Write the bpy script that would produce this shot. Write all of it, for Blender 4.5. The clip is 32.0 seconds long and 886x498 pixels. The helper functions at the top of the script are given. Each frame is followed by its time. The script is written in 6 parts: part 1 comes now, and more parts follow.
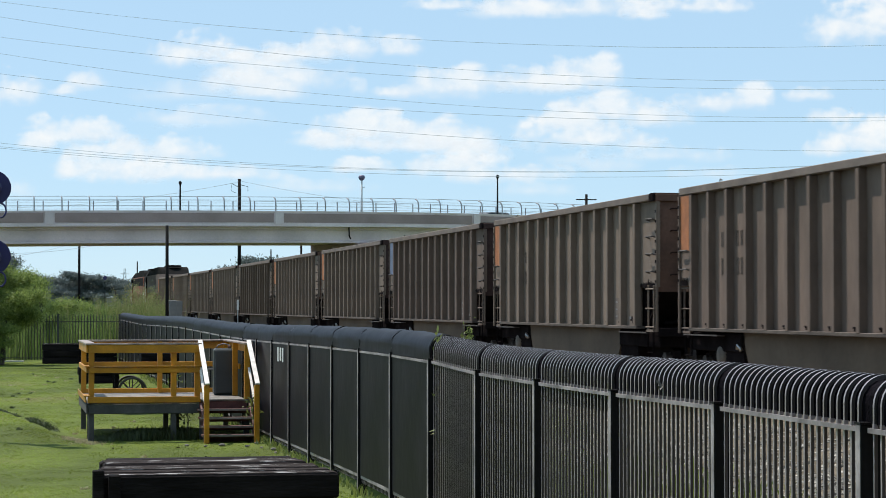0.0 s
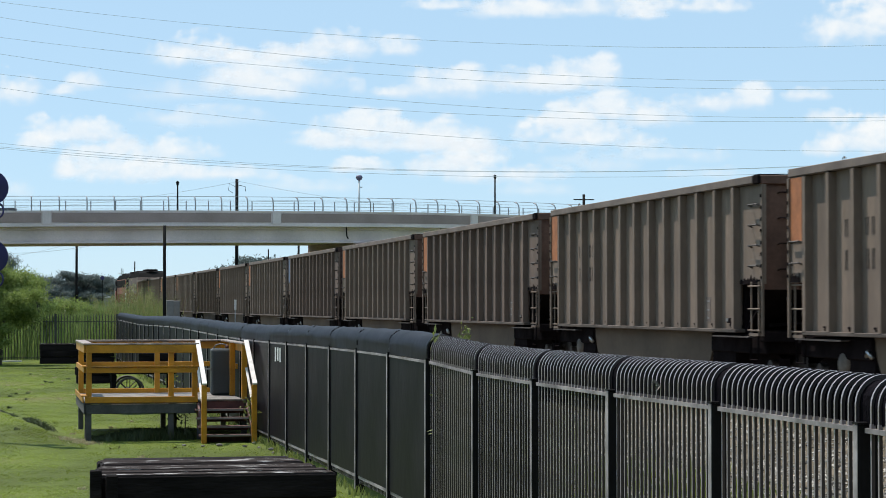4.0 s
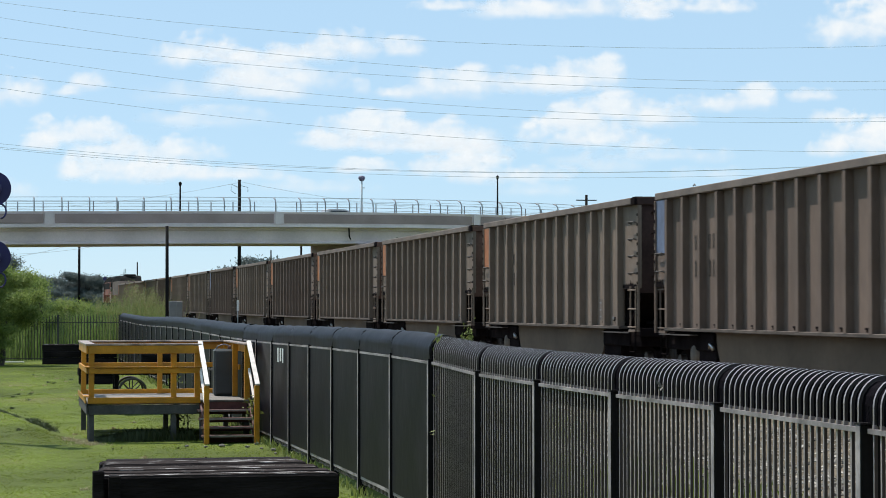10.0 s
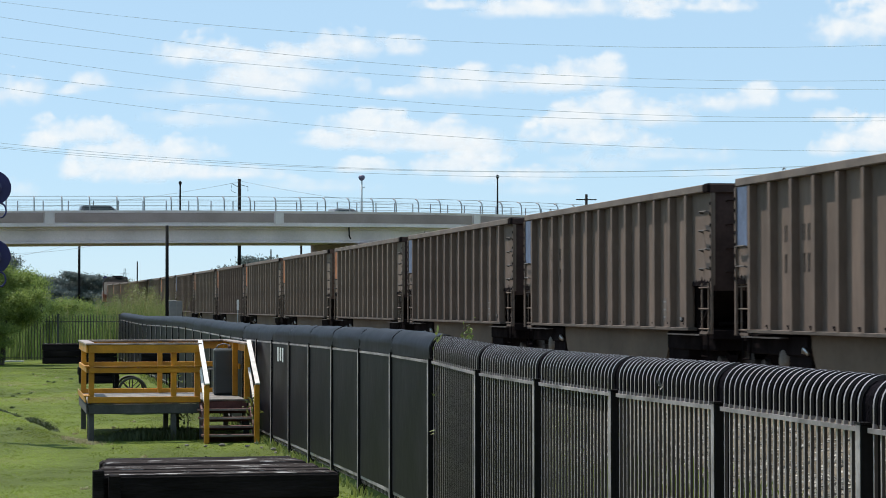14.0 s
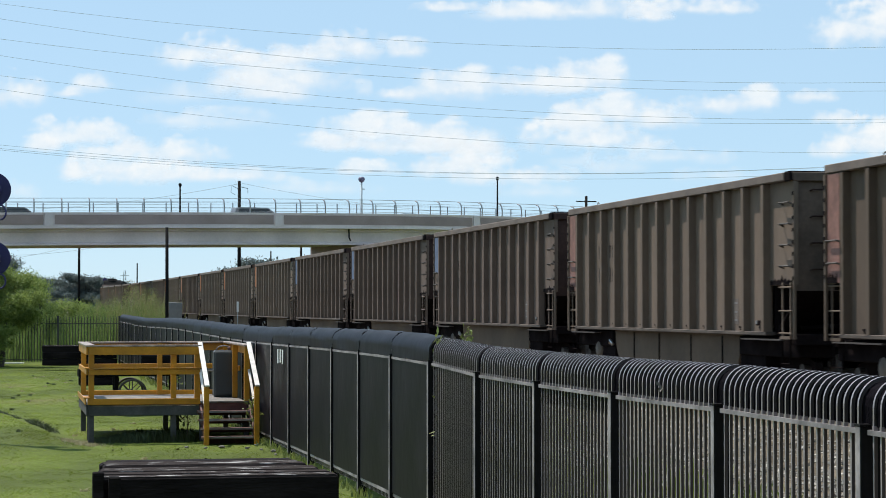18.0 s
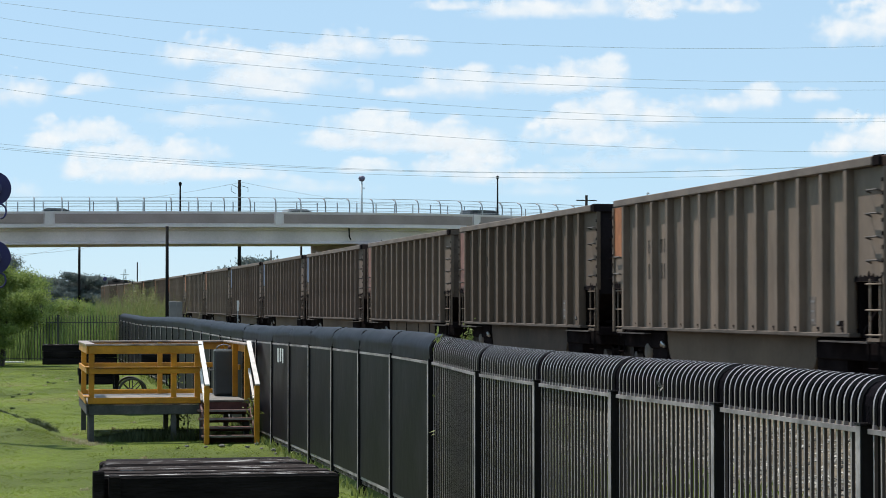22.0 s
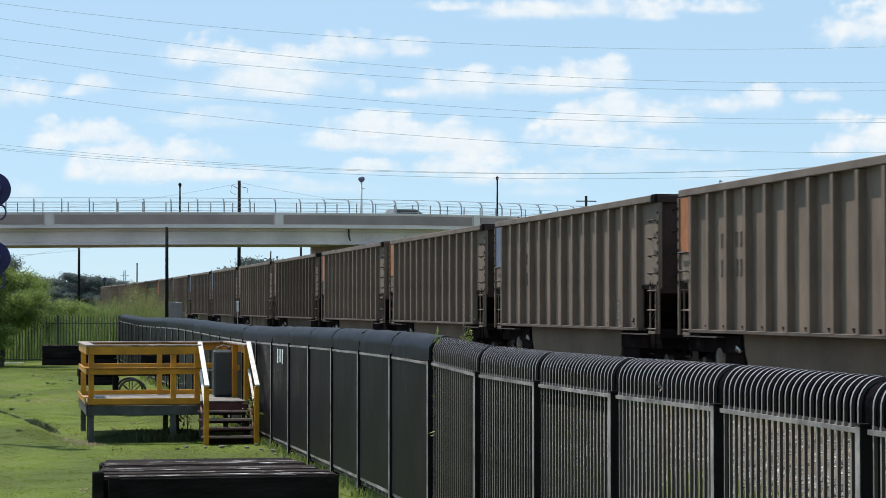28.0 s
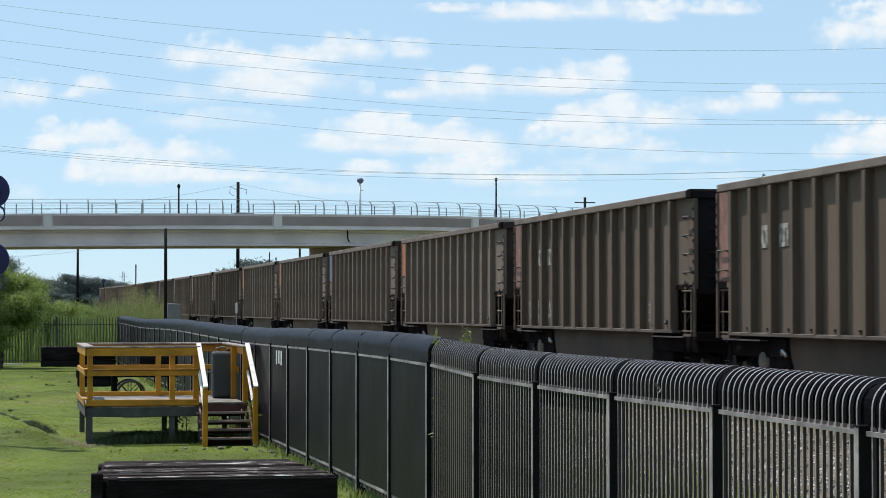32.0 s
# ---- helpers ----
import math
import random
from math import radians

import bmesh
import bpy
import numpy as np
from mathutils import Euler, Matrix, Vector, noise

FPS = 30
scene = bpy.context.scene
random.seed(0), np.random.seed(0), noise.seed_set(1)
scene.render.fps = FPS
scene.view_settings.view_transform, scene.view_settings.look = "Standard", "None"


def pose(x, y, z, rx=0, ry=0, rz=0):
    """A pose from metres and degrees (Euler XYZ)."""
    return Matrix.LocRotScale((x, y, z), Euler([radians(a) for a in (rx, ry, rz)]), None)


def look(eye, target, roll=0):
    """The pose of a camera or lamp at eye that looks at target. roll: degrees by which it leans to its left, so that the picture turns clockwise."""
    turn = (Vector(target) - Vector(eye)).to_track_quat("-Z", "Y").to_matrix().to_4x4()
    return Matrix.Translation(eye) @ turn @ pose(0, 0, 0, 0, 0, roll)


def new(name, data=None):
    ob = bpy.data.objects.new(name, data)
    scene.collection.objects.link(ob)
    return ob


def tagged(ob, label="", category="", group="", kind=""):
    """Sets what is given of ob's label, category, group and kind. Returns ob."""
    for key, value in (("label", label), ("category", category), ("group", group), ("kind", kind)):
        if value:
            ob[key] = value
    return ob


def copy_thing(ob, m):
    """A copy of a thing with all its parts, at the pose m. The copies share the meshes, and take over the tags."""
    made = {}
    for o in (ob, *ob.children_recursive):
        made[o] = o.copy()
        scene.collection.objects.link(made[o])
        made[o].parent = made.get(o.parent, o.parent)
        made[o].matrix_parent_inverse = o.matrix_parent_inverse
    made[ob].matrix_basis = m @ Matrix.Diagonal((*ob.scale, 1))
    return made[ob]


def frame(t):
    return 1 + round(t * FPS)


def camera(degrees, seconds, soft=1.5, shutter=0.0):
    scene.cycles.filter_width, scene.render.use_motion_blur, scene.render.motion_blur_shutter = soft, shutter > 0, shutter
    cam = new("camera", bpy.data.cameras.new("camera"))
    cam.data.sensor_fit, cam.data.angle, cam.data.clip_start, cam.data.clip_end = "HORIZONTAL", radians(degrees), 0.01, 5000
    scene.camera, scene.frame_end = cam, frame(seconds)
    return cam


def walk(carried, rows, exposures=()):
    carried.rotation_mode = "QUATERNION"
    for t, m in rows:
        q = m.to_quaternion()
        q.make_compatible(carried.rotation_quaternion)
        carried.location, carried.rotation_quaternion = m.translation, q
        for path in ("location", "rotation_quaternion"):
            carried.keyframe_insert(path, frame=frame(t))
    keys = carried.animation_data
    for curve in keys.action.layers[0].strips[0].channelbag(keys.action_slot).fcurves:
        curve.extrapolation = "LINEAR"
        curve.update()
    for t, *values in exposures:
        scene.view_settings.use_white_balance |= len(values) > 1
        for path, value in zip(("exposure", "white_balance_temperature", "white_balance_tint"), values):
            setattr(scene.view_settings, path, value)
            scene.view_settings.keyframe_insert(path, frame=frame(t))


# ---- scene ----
# Plan: the track runs along +y; the camera stands on a raised deck beside it, eye 2.42 m over the lawn.
EYE_Z = 2.42
YAW, PITCH = 11.453, 1.507
cam = camera(23.08, 32.0, soft=0.9, shutter=0.4)
SWAY = [
    (0.0, 0.0, 0.0), (1.5, 0.0, 0.0), (2.0, -0.7, 0.0), (2.5, -3.4, 0.0), (3.0, -3.6, 0.0), (3.5, -4.5, 0.0),
    (5.5, -4.5, 0.0), (6.0, -4.4, 0.0), (6.5, -3.4, 0.1), (7.0, -3.8, 0.3), (7.5, -1.6, 0.2), (8.0, -0.2, 0.3),
    (8.5, 0.0, 0.9), (9.0, 0.0, 0.4), (9.5, 0.0, 0.4), (10.0, 0.0, 1.2), (10.5, 0.0, 1.4), (11.0, 0.0, 1.5),
    (11.5, 0.0, 1.7), (12.0, 0.0, 2.2), (12.5, 0.0, 0.6), (13.0, 0.0, 0.1), (14.5, 0.0, 0.0), (16.5, -1.1, 0.2),
    (17.0, -1.6, 0.8), (17.5, -1.2, 2.7), (18.0, -0.2, 3.3), (18.5, 0.0, 3.9), (19.0, 0.0, 3.3), (19.5, 0.0, 2.9),
    (20.0, 0.0, 1.9), (21.0, 0.0, 1.5), (22.0, 0.1, 1.5), (22.5, 1.2, 1.5), (23.0, 1.3, 1.5), (23.5, 0.2, 1.5),
    (24.5, -0.5, 1.5), (25.0, -0.4, 1.5), (25.5, -1.2, 1.5), (27.5, -0.8, 2.7), (28.0, -0.4, 2.8), (28.5, -1.3, 1.8),
    (29.0, -1.7, 1.4), (29.5, -2.6, 1.5), (30.0, -1.8, 1.5), (30.5, -1.6, 1.7), (31.0, -1.3, 3.4), (31.5, -0.6, 4.6),
    (32.0, -2.5, 5.3)]
STEP = math.degrees(1 / 3840)
walk(cam, [(t, pose(0, 0, EYE_Z, 90 + PITCH + b * STEP, 0, -YAW + a * STEP)) for t, a, b in SWAY], [(0, 0.35, 6580, 12), (32, 0.35, 6580, 12)])

# ---- light ----
SUN = Vector((-0.255, 0.43, 0.866)).normalized()
world = bpy.data.worlds.new("world")
scene.world = world
world.use_nodes = True
wn = world.node_tree.nodes
sky = wn.new("ShaderNodeTexSky")
sky.sky_type, sky.sun_disc = "NISHITA", False
sky.sun_elevation, sky.sun_rotation = math.asin(SUN.z), math.atan2(SUN.x, SUN.y)
sky.air_density, sky.dust_density, sky.ozone_density, sky.altitude = 0.8, 0.0, 3.0, 500
wn["Background"].inputs["Strength"].default_value = 0.11
# humid summer air: an even pale blue veil over the clear sky
veil = wn.new("ShaderNodeMix")
veil.data_type = "RGBA"
veil.inputs["Factor"].default_value = 0.75
for socket in veil.inputs:
    if socket.type == "RGBA" and socket.name == "B":
        socket.default_value = (3.45, 5.2, 6.55, 1)
    if socket.type == "RGBA" and socket.name == "A":
        world.node_tree.links.new(sky.outputs["Color"], socket)
for socket in veil.outputs:
    if socket.type == "RGBA":
        world.node_tree.links.new(socket, wn["Background"].inputs["Color"])
sun = new("sun", bpy.data.lights.new("sun", "SUN"))
sun.data.energy, sun.data.angle, sun.data.color = 3.95, radians(0.53), (1.0, 0.95, 0.87)
sun.matrix_world = look((-40, 10, 80), Vector((-40, 10, 80)) - SUN)


# ---- materials ----
def mat(name, base, rough=0.8, metal=0.0, var=0.25, scale=3.0, fine=40.0, bump=0.15, second=None, each=0.0, spec=0.5, stretch=None, depth=0.01, low=0.34, high=0.66):
    """A surface with broad stains, fine grain and relief; each: how far objects of the kind differ in tone."""
    m = bpy.data.materials.new(name)
    m.use_nodes = True
    n, l = m.node_tree.nodes, m.node_tree.links
    b = n["Principled BSDF"]
    b.inputs["Roughness"].default_value, b.inputs["Metallic"].default_value = rough, metal
    b.inputs["Specular IOR Level"].default_value = spec
    co = n.new("ShaderNodeTexCoord")
    src = co.outputs["Object"]
    if stretch:
        mp = n.new("ShaderNodeMapping")
        mp.inputs["Scale"].default_value = stretch
        l.new(src, mp.inputs["Vector"])
        src = mp.outputs["Vector"]
    def tex(s, detail):
        t = n.new("ShaderNodeTexNoise")
        t.inputs["Scale"].default_value, t.inputs["Detail"].default_value = s, detail
        l.new(src, t.inputs["Vector"])
        return t.outputs["Fac"]
    broad, grain = tex(scale, 4), tex(fine, 3)
    dark = second or tuple(c * (1 - var * 1.6) for c in base)
    ramp = n.new("ShaderNodeValToRGB")
    ramp.color_ramp.elements[0].position, ramp.color_ramp.elements[1].position = low, high
    ramp.color_ramp.elements[0].color = (*dark, 1)
    ramp.color_ramp.elements[1].color = (*[min(1, c * (1 + var * 0.4)) for c in base], 1)
    l.new(broad, ramp.inputs["Fac"])
    hue = n.new("ShaderNodeHueSaturation")
    l.new(ramp.outputs["Color"], hue.inputs["Color"])
    mr = n.new("ShaderNodeMapRange")
    mr.inputs["To Min"].default_value, mr.inputs["To Max"].default_value = 1 - var, 1 + var
    l.new(grain, mr.inputs["Value"])
    val = mr.outputs["Result"]
    if each:
        info, mr2, mul = n.new("ShaderNodeObjectInfo"), n.new("ShaderNodeMapRange"), n.new("ShaderNodeMath")
        mr2.inputs["To Min"].default_value, mr2.inputs["To Max"].default_value = 1 - each, 1 + each
        mul.operation = "MULTIPLY"
        l.new(info.outputs["Random"], mr2.inputs["Value"])
        l.new(val, mul.inputs[0]), l.new(mr2.outputs["Result"], mul.inputs[1])
        val = mul.outputs["Value"]
    l.new(val, hue.inputs["Value"])
    l.new(hue.outputs["Color"], b.inputs["Base Color"])
    if bump:
        bp = n.new("ShaderNodeBump")
        bp.inputs["Strength"].default_value, bp.inputs["Distance"].default_value = bump, depth
        l.new(grain, bp.inputs["Height"])
        l.new(bp.outputs["Normal"], b.inputs["Normal"])
    return m


def leafy(name, base, second, through_light=0.35, start=0.0):
    """Leaves and blades: tone differs from blade to blade, some light passes through."""
    m = bpy.data.materials.new(name)
    m.use_nodes = True
    n, l = m.node_tree.nodes, m.node_tree.links
    b = n["Principled BSDF"]
    b.inputs["Roughness"].default_value = 0.6
    geo, ramp = n.new("ShaderNodeNewGeometry"), n.new("ShaderNodeValToRGB")
    ramp.color_ramp.elements[0].color, ramp.color_ramp.elements[1].color = (*base, 1), (*second, 1)
    ramp.color_ramp.elements[0].position = start
    l.new(geo.outputs["Random Per Island"], ramp.inputs["Fac"])
    l.new(ramp.outputs["Color"], b.inputs["Base Color"])
    tr, mix = n.new("ShaderNodeBsdfTranslucent"), n.new("ShaderNodeMixShader")
    l.new(ramp.outputs["Color"], tr.inputs["Color"])
    mix.inputs["Fac"].default_value = through_light
    l.new(b.outputs["BSDF"], mix.inputs[1]), l.new(tr.outputs["BSDF"], mix.inputs[2])
    l.new(mix.outputs["Shader"], n["Material Output"].inputs["Surface"])
    return m


def patches(n, l, stops, scale, detail=4, grow=(1, 0.45, 1)):
    """Colour in patches over the ground: stops of (place, colour)."""
    co, mp, t, ramp = n.new("ShaderNodeTexCoord"), n.new("ShaderNodeMapping"), n.new("ShaderNodeTexNoise"), n.new("ShaderNodeValToRGB")
    mp.inputs["Scale"].default_value = grow
    t.inputs["Scale"].default_value, t.inputs["Detail"].default_value = scale, detail
    l.new(co.outputs["Object"], mp.inputs["Vector"]), l.new(mp.outputs["Vector"], t.inputs["Vector"]), l.new(t.outputs["Fac"], ramp.inputs["Fac"])
    e = ramp.color_ramp.elements
    while len(e) < len(stops):
        e.new(0.5)
    for k, (at, c) in enumerate(stops):
        e[k].position, e[k].color = at, (*c, 1)
    return ramp.outputs["Color"]


def lawn_soil():
    """Thatch and soil under the blades."""
    m = mat("lawn_thatch", (0.09, 0.105, 0.02), 0.95, bump=0.3, fine=12, depth=0.03, spec=0.1)
    n, l = m.node_tree.nodes, m.node_tree.links
    col = patches(n, l, [(0.32, (0.065, 0.082, 0.024)), (0.46, (0.086, 0.112, 0.027)), (0.57, (0.115, 0.150, 0.031)), (0.74, (0.15, 0.137, 0.065))], 0.30, 4)
    for link in list(l):
        if link.to_socket.name == "Base Color":
            l.remove(link)
    hue = n.new("ShaderNodeHueSaturation")
    mr = n.new("ShaderNodeMapRange")
    mr.inputs["To Min"].default_value, mr.inputs["To Max"].default_value = 0.6, 1.4
    t = n.new("ShaderNodeTexNoise")
    t.inputs["Scale"].default_value = 9
    l.new(n["Texture Coordinate"].outputs["Object"], t.inputs["Vector"])
    l.new(t.outputs["Fac"], mr.inputs["Value"]), l.new(mr.outputs["Result"], hue.inputs["Value"])
    l.new(col, hue.inputs["Color"]), l.new(hue.outputs["Color"], n["Principled BSDF"].inputs["Base Color"])
    return m


def lawn_blades():
    """Mown blades: lime and dull patches, and a tone of its own for each blade."""
    m = leafy("lawn_blades", (0.7, 0.7, 0.7), (1.25, 1.25, 1.25), 0.6)
    n, l = m.node_tree.nodes, m.node_tree.links
    col = patches(n, l, [(0.32, (0.116, 0.150, 0.028)), (0.46, (0.153, 0.202, 0.034)), (0.57, (0.208, 0.271, 0.040)), (0.74, (0.245, 0.247, 0.082))], 0.30, 4)
    mix = n.new("ShaderNodeMix")
    mix.data_type, mix.blend_type = "RGBA", "MULTIPLY"
    mix.inputs["Factor"].default_value = 1.0
    l.new(n["Color Ramp"].outputs["Color"], mix.inputs["A"] if mix.inputs["A"].type == "RGBA" else mix.inputs[6])
    l.new(col, mix.inputs[7])
    for node in (n["Principled BSDF"].inputs["Base Color"], n["Translucent BSDF"].inputs["Color"]):
        l.new(mix.outputs[2], node)
    return m


def cloud_material(name, thick, blur):
    """Vapour: a soft torn outline over clear air, whiter on top than beneath. thick: how much sky it hides; blur: how slowly it fades inward."""
    m = bpy.data.materials.new(name)
    m.use_nodes = True
    n, l = m.node_tree.nodes, m.node_tree.links
    n.remove(n["Principled BSDF"])
    co, info = n.new("ShaderNodeTexCoord"), n.new("ShaderNodeObjectInfo")
    sep = n.new("ShaderNodeSeparateXYZ")
    l.new(co.outputs["Generated"], sep.inputs["Vector"])
    def math_node(op, a, b=None):
        k = n.new("ShaderNodeMath")
        k.operation = op
        for i, v in enumerate((a, b)):
            if v is None:
                continue
            if isinstance(v, (int, float)):
                k.inputs[i].default_value = v
            else:
                l.new(v, k.inputs[i])
        return k.outputs["Value"]
    # distance from the middle of the puff, flatter beneath
    dx = math_node("MULTIPLY", math_node("SUBTRACT", sep.outputs["X"], 0.5), 2.0)
    up = math_node("SUBTRACT", sep.outputs["Z"], 0.36)
    above, below = math_node("MULTIPLY", math_node("MAXIMUM", up, 0), 1.62), math_node("MULTIPLY", math_node("MINIMUM", up, 0), 2.9)
    dz = math_node("ADD", above, below)
    r = math_node("SQRT", math_node("ADD", math_node("POWER", math_node("ABSOLUTE", dx), 3.2), math_node("MULTIPLY", dz, dz)))
    off = n.new("ShaderNodeCombineXYZ")
    l.new(math_node("MULTIPLY", info.outputs["Random"], 900.0), off.inputs["X"])
    wide = n.new("ShaderNodeMapping")
    wide.inputs["Scale"].default_value = (0.85, 1, 1.05)
    l.new(co.outputs["Object"], wide.inputs["Vector"])
    add = n.new("ShaderNodeVectorMath")
    l.new(wide.outputs["Vector"], add.inputs[0]), l.new(off.outputs["Vector"], add.inputs[1])
    def fbm(scale, detail, rough):
        t = n.new("ShaderNodeTexNoise")
        t.inputs["Scale"].default_value, t.inputs["Detail"].default_value, t.inputs["Roughness"].default_value = scale, detail, rough
        l.new(add.outputs["Vector"], t.inputs["Vector"])
        return t.outputs["Fac"]
    puff = math_node("ADD", math_node("MULTIPLY", fbm(0.021, 2, 0.45), 0.74), math_node("MULTIPLY", fbm(0.085, 3, 0.45), 0.26))
    body = math_node("SUBTRACT", math_node("ADD", math_node("MULTIPLY", math_node("SUBTRACT", puff, 0.5), 2.3), 0.86), r)
    # crisp heads, fading bases
    body = math_node("DIVIDE", body, math_node("SUBTRACT", 1.16, math_node("MULTIPLY", sep.outputs["Z"], 0.98)))
    mr = n.new("ShaderNodeMapRange")
    mr.interpolation_type = "SMOOTHSTEP"
    mr.inputs["From Min"].default_value, mr.inputs["From Max"].default_value = 0.0, blur
    l.new(body, mr.inputs["Value"])
    edge = math_node("GREATER_THAN", 1.0, r)
    soft = n.new("ShaderNodeMapRange")
    soft.interpolation_type = "SMOOTHSTEP"
    soft.inputs["From Min"].default_value, soft.inputs["From Max"].default_value = 1.0, 0.75
    l.new(r, soft.inputs["Value"])
    alpha = math_node("MULTIPLY", math_node("MULTIPLY", mr.outputs["Result"], soft.outputs["Result"]), math_node("MULTIPLY", edge, math_node("MULTIPLY", math_node("ADD", math_node("MULTIPLY", fbm(0.035, 4, 0.5), 0.9), 0.50), thick)))
    tone = n.new("ShaderNodeValToRGB")
    tone.color_ramp.elements[0].color, tone.color_ramp.elements[1].color = (0.80, 0.90, 0.97, 1), (0.94, 0.99, 1.0, 1)
    tone.color_ramp.elements[0].position, tone.color_ramp.elements[1].position = 0.1, 0.5
    l.new(math_node("ADD", math_node("MULTIPLY", sep.outputs["Z"], 0.6), math_node("SUBTRACT", fbm(0.03, 4, 0.5), 0.4)), tone.inputs["Fac"])
    em, clear, mix = n.new("ShaderNodeEmission"), n.new("ShaderNodeBsdfTransparent"), n.new("ShaderNodeMixShader")
    em.inputs["Strength"].default_value = 0.77
    l.new(tone.outputs["Color"], em.inputs["Color"])
    l.new(alpha, mix.inputs["Fac"])
    l.new(clear.outputs["BSDF"], mix.inputs[1]), l.new(em.outputs["Emission"], mix.inputs[2])
    l.new(mix.outputs["Shader"], n["Material Output"].inputs["Surface"])
    return m


# ---- mesh tools ----
class Geo:
    """Collects points and faces of one mesh."""
    def __init__(self):
        self.v, self.f = [], []

    def add(self, pts, faces):
        k = len(self.v)
        self.v += [tuple(p) for p in pts]
        self.f += [tuple(i + k for i in f) for f in faces]
        return self

    def box(self, x0, x1, y0, y1, z0, z1, c=0.0, m=None):
        """A block with its edges cut by c."""
        pts, faces = [], []
        if not c:
            pts = [(x, y, z) for x in (x0, x1) for y in (y0, y1) for z in (z0, z1)]
            faces = [(0, 1, 3, 2), (4, 6, 7, 5), (0, 4, 5, 1), (2, 3, 7, 6), (0, 2, 6, 4), (1, 5, 7, 3)]
        else:
            bm = bmesh.new()
            bmesh.ops.create_cube(bm, size=1)
            for v in bm.verts:
                v.co = Vector(((x0 + x1) / 2 + v.co.x * (x1 - x0), (y0 + y1) / 2 + v.co.y * (y1 - y0), (z0 + z1) / 2 + v.co.z * (z1 - z0)))
            bmesh.ops.bevel(bm, geom=list(bm.edges), offset=c, segments=1, affect="EDGES")
            bm.verts.index_update()
            pts = [v.co.copy() for v in bm.verts]
            faces = [tuple(v.index for v in f.verts) for f in bm.faces]
            bm.free()
        if m is not None:
            pts = [m @ Vector(p) for p in pts]
        return self.add(pts, faces)

    def tube(self, pts, r, n=6, caps=True, twist=0.0):
        """A bar along a line of points; r: one radius or one for each point."""
        pts = [Vector(p) for p in pts]
        ring, faces = [], []
        for i, p in enumerate(pts):
            d = (pts[min(i + 1, len(pts) - 1)] - pts[max(i - 1, 0)]).normalized()
            a = d.orthogonal().normalized() if abs(d.z) > 0.9 else d.cross(Vector((0, 0, 1))).normalized()
            if abs(d.z) > 0.9:
                a = Vector((1, 0, 0)) - d * d.x
                a.normalize()
            b = d.cross(a)
            rr = r[i] if isinstance(r, (list, tuple)) else r
            for k in range(n):
                w = 2 * math.pi * (k + 0.5) / n + twist
                ring.append(p + (a * math.cos(w) + b * math.sin(w)) * rr)
        for i in range(len(pts) - 1):
            for k in range(n):
                q = (k + 1) % n
                faces.append((i * n + k, i * n + q, (i + 1) * n + q, (i + 1) * n + k))
        if caps:
            faces += [tuple(reversed(range(n))), tuple((len(pts) - 1) * n + k for k in range(n))]
        return self.add(ring, faces)

    def lathe(self, profile, n=16, m=None):
        """A turned form about local z: profile of (radius, height)."""
        pts, faces = [], []
        for r, z in profile:
            pts += [Vector((r * math.cos(2 * math.pi * k / n), r * math.sin(2 * math.pi * k / n), z)) for k in range(n)]
        for i in range(len(profile) - 1):
            for k in range(n):
                q = (k + 1) % n
                faces.append((i * n + k, i * n + q, (i + 1) * n + q, (i + 1) * n + k))
        faces += [tuple(reversed(range(n))), tuple((len(profile) - 1) * n + k for k in range(n))]
        if m is not None:
            pts = [m @ p for p in pts]
        return self.add(pts, faces)

    def prism(self, outline, axis, a, b):
        """An outline of (p, q) drawn out along x, y or z from a to b."""
        put = {"x": lambda p, q, t: (t, p, q), "y": lambda p, q, t: (p, t, q), "z": lambda p, q, t: (p, q, t)}[axis]
        n = len(outline)
        pts = [put(p, q, t) for t in (a, b) for p, q in outline]
        faces = [tuple(range(n)), tuple(reversed(range(n, 2 * n)))]
        faces += [(k, k + n, (k + 1) % n + n, (k + 1) % n) for k in range(n)]
        return self.add(pts, faces)

    def sweep(self, section, path):
        """A section of (across, height) carried along a path of (x, y, z, heading)."""
        pts, faces, n = [], [], len(section)
        for x, y, z, h in path:
            nx, ny = math.cos(h), -math.sin(h)
            pts += [(x + nx * s, y + ny * s, z + q) for s, q in section]
        for i in range(len(path) - 1):
            faces += [(i * n + k, (i + 1) * n + k, (i + 1) * n + (k + 1) % n, i * n + (k + 1) % n) for k in range(n)]
        faces += [tuple(reversed(range(n))), tuple((len(path) - 1) * n + k for k in range(n))]
        return self.add(pts, faces)

    def mesh(self, name, material, smooth=False):
        me = bpy.data.meshes.new(name)
        me.from_pydata(self.v, [], self.f)
        bm = bmesh.new()
        bm.from_mesh(me)
        bmesh.ops.recalc_face_normals(bm, faces=bm.faces)
        bm.to_mesh(me)
        bm.free()
        me.materials.append(material)
        if smooth:
            me.shade_smooth()
        return me


def part(name, geo, material, parent, label="", smooth=False, at=None):
    """Links one mesh as a part of a thing, or of a part. geo: a Geo, or a mesh that is shared."""
    me = geo.mesh(name, material, smooth) if isinstance(geo, Geo) else geo
    ob = new(name, me)
    ob.parent = parent
    if at is not None:
        ob.matrix_basis = at
    return tagged(ob, label)


def thing(name, label, category, at=None, group="", kind=""):
    ob = new(name)
    if at is not None:
        ob.matrix_basis = at
    return tagged(ob, label, category, group, kind)


